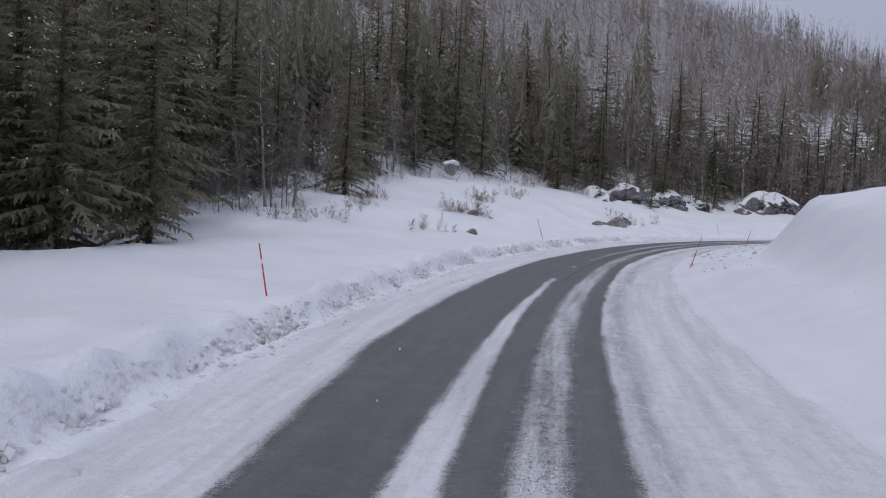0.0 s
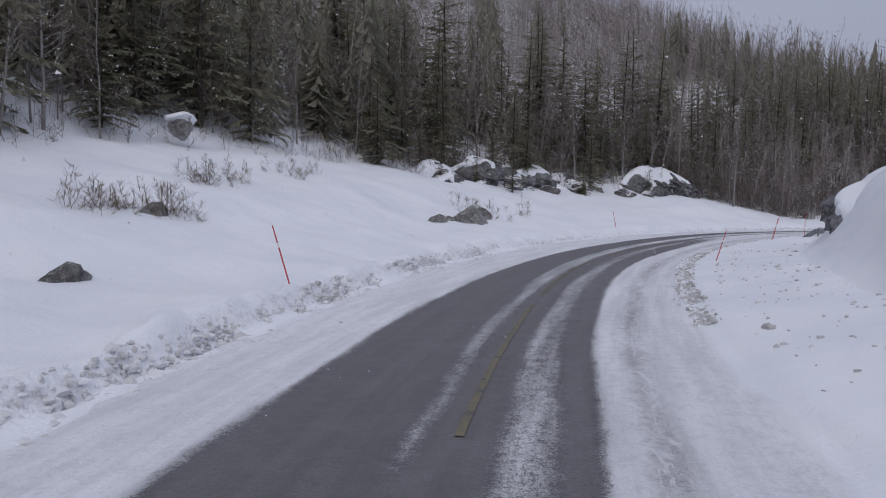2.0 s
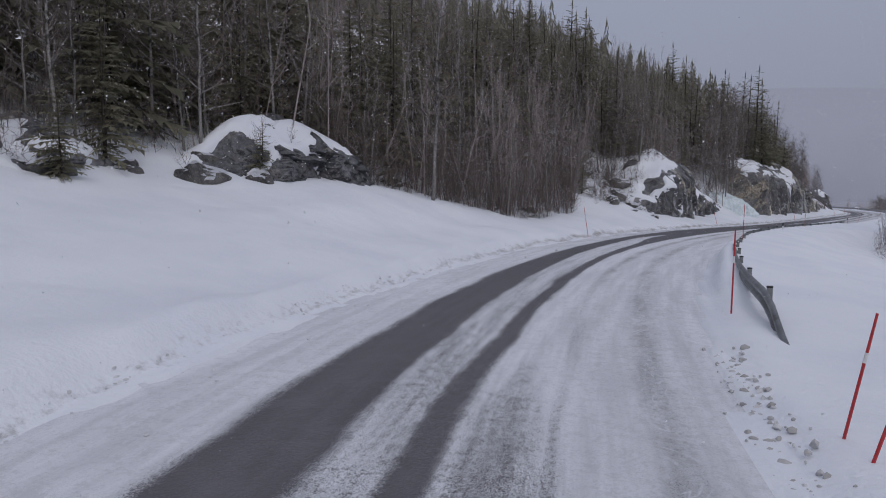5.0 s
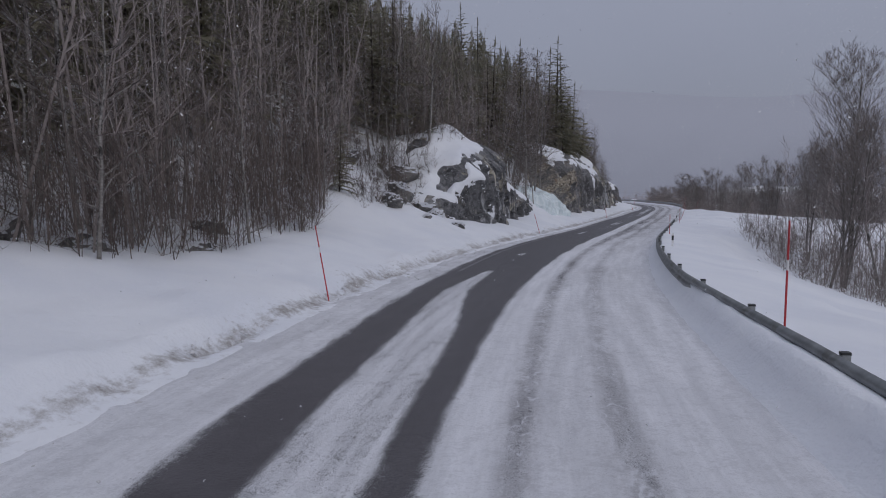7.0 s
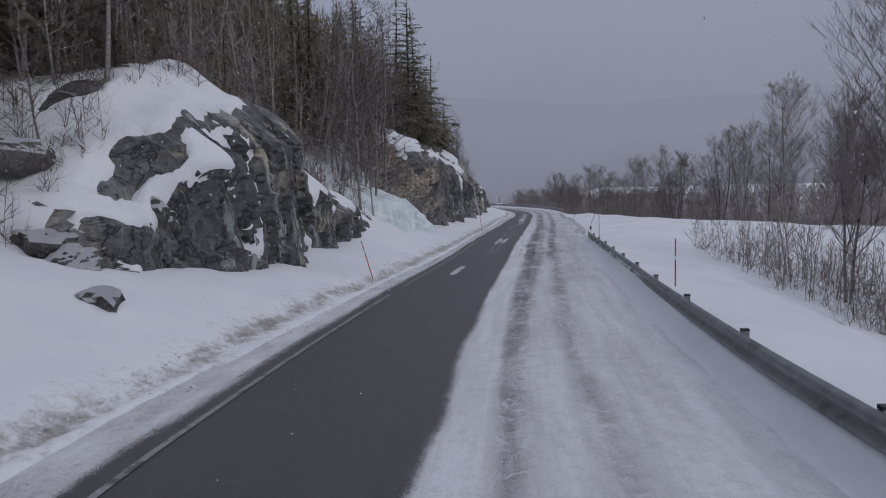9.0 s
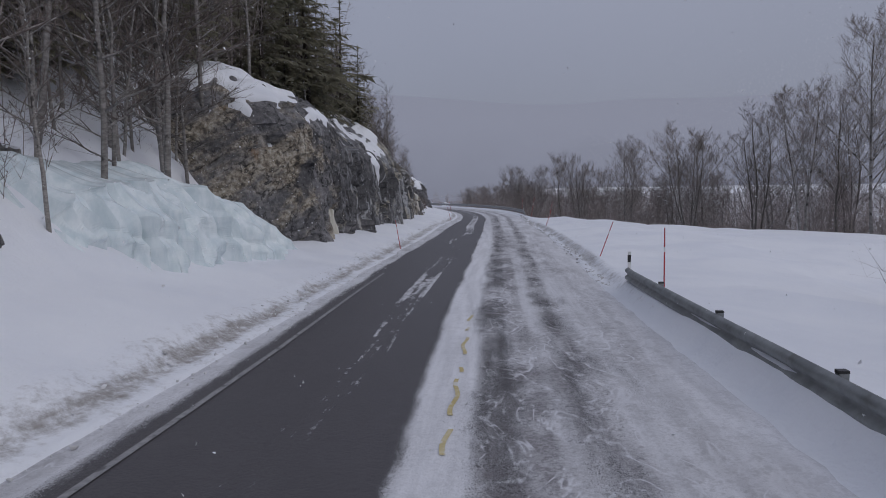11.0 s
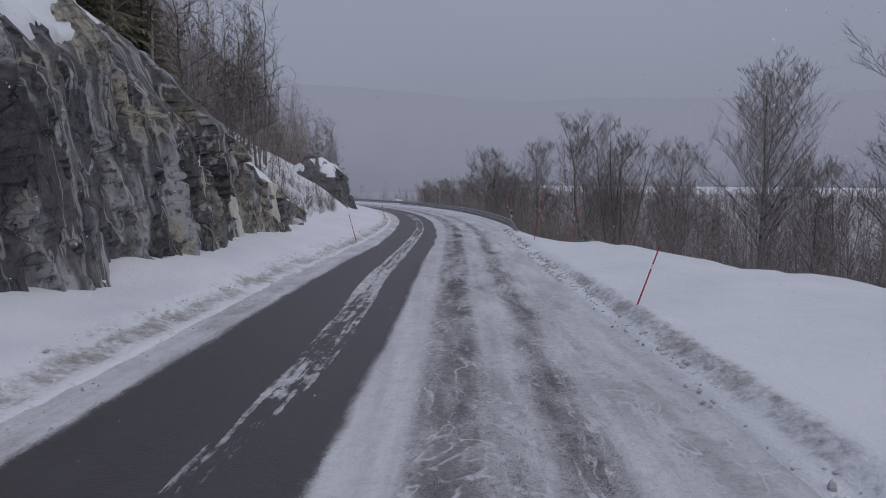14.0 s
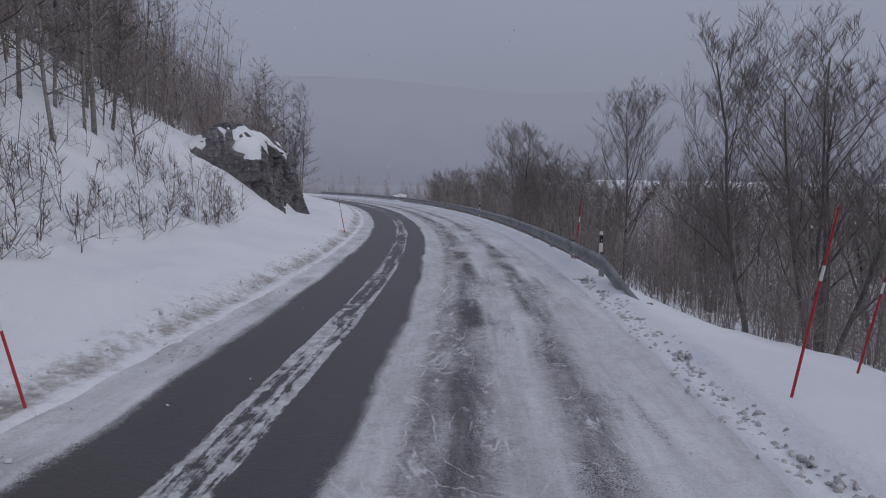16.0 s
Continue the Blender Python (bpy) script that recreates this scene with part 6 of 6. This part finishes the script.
far_spruce, far_bare, scrub = [], [], []
hill_wood = []
for i in range(2700):
    s, d = (rnd.uniform(-40, 92) if i % 3 else rnd.uniform(80, 180)), 27 + 85 * rnd.random() ** 1.3
    share = float(np.interp(s, [-40, 60, 85, 98, 250], [.85, .75, .38, .14, .12])) * float(np.interp(d, [30, 55, 90, 150], [1, .7, .22, .1]))
    if 126 < s < 150 and d < 36:
        share = 0.6
    (far_spruce if rnd.random() < share else far_bare).append((s, d, 4.5 + 10 * rnd.random() ** 1.3))
for i in range(380):
    s = rnd.uniform(134, 226)
    edge = float(np.interp(s, [112, 125, 133, 140, 150, 165, 180, 205, 215, 226], [19, 19, 20, 21, 20, 19, 19.5, 19, 18, 22]))
    far_spruce.append((s, edge + 34 * rnd.random() ** 1.4, rnd.uniform(6, 11)))
for i in range(1900):
    s = rnd.uniform(66, 268)
    edge = float(np.interp(s, [66, 90, 100, 106, 128, 135, 155, 165, 215, 225, 245, 268], [28, 21, 13, 9.5, 12, 15, 12, 14, 14, 19, 19, 17]))
    far_bare.append((s, edge + 42 * rnd.random() ** 1.5, rnd.uniform(5, 11)))
for i in range(950):
    s = rnd.uniform(222, 312)
    far_bare.append((s, float(np.interp(s, [222, 240, 262, 312], [17.5, 16, 13, 10])) + 26 * rnd.random() ** 1.3, rnd.uniform(5, 9)))
for i in range(5400):
    s = rnd.uniform(20, 345)
    d = float(np.interp(s, [20, 60, 95, 130], [85, 75, 55, 44]))
    hill_wood.append((s, d + (205 - d) * rnd.random(), rnd.uniform(6, 11)))
for i in range(900):
    s = rnd.uniform(98, 132)
    scrub.append((s, float(np.interp(s, [98, 104, 110, 120, 127, 132], [15, 10, 8.7, 9.5, 12.5, 14])) + 8 * rnd.random() ** 1.5, rnd.uniform(1.5, 4.5)))
for i in range(130):
    s = rnd.uniform(221, 244)
    scrub.append((s, 8.4 + 3.5 * rnd.random() ** 1.5, rnd.uniform(0.6, 1.9)))
for i in range(170):
    s = rnd.uniform(127, 142)
    scrub.append((s, float(np.interp(s, [127, 133, 142], [10.5, 10.5, 11.5])) + 5 * rnd.random(), rnd.uniform(0.6, 2.4)))
for i in range(420):
    s = rnd.uniform(134, 260)
    scrub.append((s, float(np.interp(s, [134, 152, 156, 163, 170, 215, 222, 240, 260], [12, 12, 9.6, 9.6, 13, 13, 9, 9.5, 14])) + 9 * rnd.random(), rnd.uniform(1.0, 3.0)))
for i in range(250):
    s = rnd.uniform(30, 100)
    scrub.append((s, float(np.interp(s, [30, 52, 70, 86, 100], [16, 22, 22, 17, 13])) + 5 * rnd.random(), rnd.uniform(0.8, 2.2)))
for i in range(1100):
    s = rnd.uniform(-4, 104)
    edge = float(np.interp(s, [-4, 20, 34, 52, 70, 80, 90, 97, 104], [15.5, 17, 18, 25, 24, 21, 18.5, 16, 13]))
    scrub.append((s, edge + 16 * rnd.random() ** 1.3, rnd.uniform(1.2, 4.0)))
for i in range(150):
    s = rnd.uniform(132, 149)
    scrub.append((s, rnd.uniform(10.6, 14.5), rnd.uniform(0.6, 2.6)))
for i in range(110):
    s = rnd.uniform(146, 160)
    scrub.append((s, rnd.uniform(9.2, 13), rnd.uniform(0.8, 2.6)))
for i in range(220):
    s = rnd.uniform(70, 92)
    scrub.append((s, float(np.interp(s, [70, 92], [20.5, 17.5])) + 6 * rnd.random(), rnd.uniform(0.8, 2.6)))
stems = []
for s0, d0, n in ((45.5, 12.8, 26), (44.0, 13.6, 16), (36, 10.8, 10), (50, 15, 14), (40, 17, 20), (37, 15.5, 16), (53, 17, 16), (58, 18, 14), (64.9, 10.8, 18), (70, 11, 6), (30, 15, 14), (33, 14.5, 10)):
    for q in range(n):
        stems.append((s0 + rnd.gauss(0, 0.7), d0 + rnd.gauss(0, 0.6), rnd.uniform(0.4, 1.3)))
wood("dry_stems", stems, "scrub", "dry brown stems standing out of the snow", 56, STRAW)
wood("spruce_forest", far_spruce, "spruce", "dense dark spruce forest covering the hillside", 51, NEEDLES_FAR)
wood("birch_forest", far_bare, "birch", "bare brown birch wood covering the hillside", 52, TWIGS_HILL_HAZED)
wood("far_birch_forest", hill_wood, "far", "bare brown birch wood high on the hill", 57, TWIGS_HAZED)
wood("hillside_scrub", scrub, "scrub", "leafless brown scrub and saplings at the forest edge", 54, TWIGS)
right, brush, plain_wood = [], [], []
for i in range(1500):
    s = rnd.uniform(212, 410)
    right.append((s, -float(np.interp(s, [212, 225, 240, 410], [14, 10, 8, 8])) - 45 * rnd.random(), rnd.uniform(3.5, 8)))
for i in range(420):
    right.append((rnd.uniform(105, 205), -rnd.uniform(40, 90), rnd.uniform(5, 10)))
for i in range(90):
    right.append((rnd.uniform(116, 166), -rnd.uniform(12, 34), rnd.uniform(5, 10)))
for i in range(420):
    s = rnd.uniform(180, 232)
    right.append((s, -float(np.interp(s, [180, 200, 215, 232], [34, 22, 14, 9])) - 26 * rnd.random(), rnd.uniform(3.5, 8)))
for i in range(3000):
    s = rnd.uniform(196, 300)
    brush.append((s, -float(np.interp(s, [196, 205, 212, 220, 228, 240, 300], [30, 19, 11, 7.5, 6, 5.5, 6])) - 24 * rnd.random() ** 1.2, rnd.uniform(1.4, 4.2)))
for i in range(800):
    s = rnd.uniform(116, 168)
    brush.append((s, -float(np.interp(s, [116, 130, 140, 150, 160, 168], [12, 9.6, 9, 8.8, 8.8, 10])) - 10 * rnd.random(), rnd.uniform(0.8, 3.2)))
for i in range(3000):
    d = rnd.choice([rnd.uniform(46, 90), rnd.uniform(100, 190), rnd.uniform(240, 420)])
    s = rnd.uniform(20, 419)
    if d < float(np.interp(s, [20, 60, 90, 112, 130], [75, 66, 60, 46, 40])) + rnd.uniform(-8, 14):
        d = rnd.uniform(90, 240)
    plain_wood.append((s, -d, rnd.uniform(6.5, 10.5)))
wood("valley_wood", right, "birch", "bare brown trees standing down in the valley", 53, TWIGS_HAZED)
wood("plain_wood", plain_wood, "far", "belts of bare brown trees across the valley plain", 58, TWIGS_HAZED)
wood("valley_brush", brush, "brush", "dense leafless brown brush below the road bank", 55, TWIGS_PALE)

# ---------- distant hills: a glowing shell with snow haze painted into its colour ---
HAZE_GLOW, hnt, hb = material("far hills glowing with painted haze", 1.0, (0.0, 0.0, 0.0))
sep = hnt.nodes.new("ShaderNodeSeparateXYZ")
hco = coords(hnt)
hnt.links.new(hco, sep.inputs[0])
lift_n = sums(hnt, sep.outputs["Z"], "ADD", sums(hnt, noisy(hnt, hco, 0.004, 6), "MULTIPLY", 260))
# emitted colour pales upward to the sky's tone, imitating haze over the slopes
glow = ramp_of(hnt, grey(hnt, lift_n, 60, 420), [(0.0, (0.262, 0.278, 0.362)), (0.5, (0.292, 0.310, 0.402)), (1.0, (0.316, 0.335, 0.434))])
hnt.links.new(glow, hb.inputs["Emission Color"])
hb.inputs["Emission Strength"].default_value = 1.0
ang = np.radians(np.linspace(-150, 175, 160))
lev = np.linspace(0, 1, 14)
A, L = np.meshgrid(ang, lev, indexing="ij")
rad = 2900 + 500 * L
hz = -40 + L * (430 + 60 * fbm(A * 2, 1.0, 0, 4))
hills = new("backdrop", grid_mesh("backdrop", np.stack([60 + rad * np.cos(A), 40 + rad * np.sin(A), hz], -1), HAZE_GLOW))
tagged(hills, "glowing backdrop of pale grey far hills, snow haze painted into its colour", "hills", kind="structure")

# ---------- heap of snow ----------
heap = new("snow_heap", boulder_mesh("snow_heap", (2.4, 1.2, 0.7), 5.0, SNOW, 0.2))
heap.location = (267, 156, -3.5)
tagged(heap, "rounded snow heap behind the far guard rail", "snow heap")

# ---------- snow in the air over the road ----------
rnd = random.Random(77)
flake_rng = np.random.default_rng(5)
fs, fd, fh = flake_rng.uniform(-2, 260, 260000), flake_rng.uniform(-26, 36, 260000), flake_rng.uniform(0.4, 14, 260000)
clear = (np.hypot(fd, fh - 2.5) > 1.7) & (fh > ground_h(fs, fd) + 0.3)
fs, fd, fh = fs[clear], fd[clear], fh[clear]
fx, fy = spot(fs, fd)
mid = np.stack([fx, fy, road_z(fs) + fh], -1)[:, None, :]
arm = flake_rng.normal(size=(len(fs), 3, 3))
arm = arm / np.linalg.norm(arm, axis=-1, keepdims=True) * flake_rng.uniform(0.009, 0.022, (len(fs), 1, 1)) * np.interp(np.abs(fd), [4, 12], [1.0, 1.6])[:, None, None]
flakes = Shape()
flakes.v = (mid + arm).reshape(-1, 3).tolist()
flakes.f = np.arange(len(fs) * 3).reshape(-1, 3).tolist()
tagged(new("falling_snow", flakes.mesh("falling_snow", FLAKE)), "light snowflakes falling through the air", "snowfall", kind="stuff")
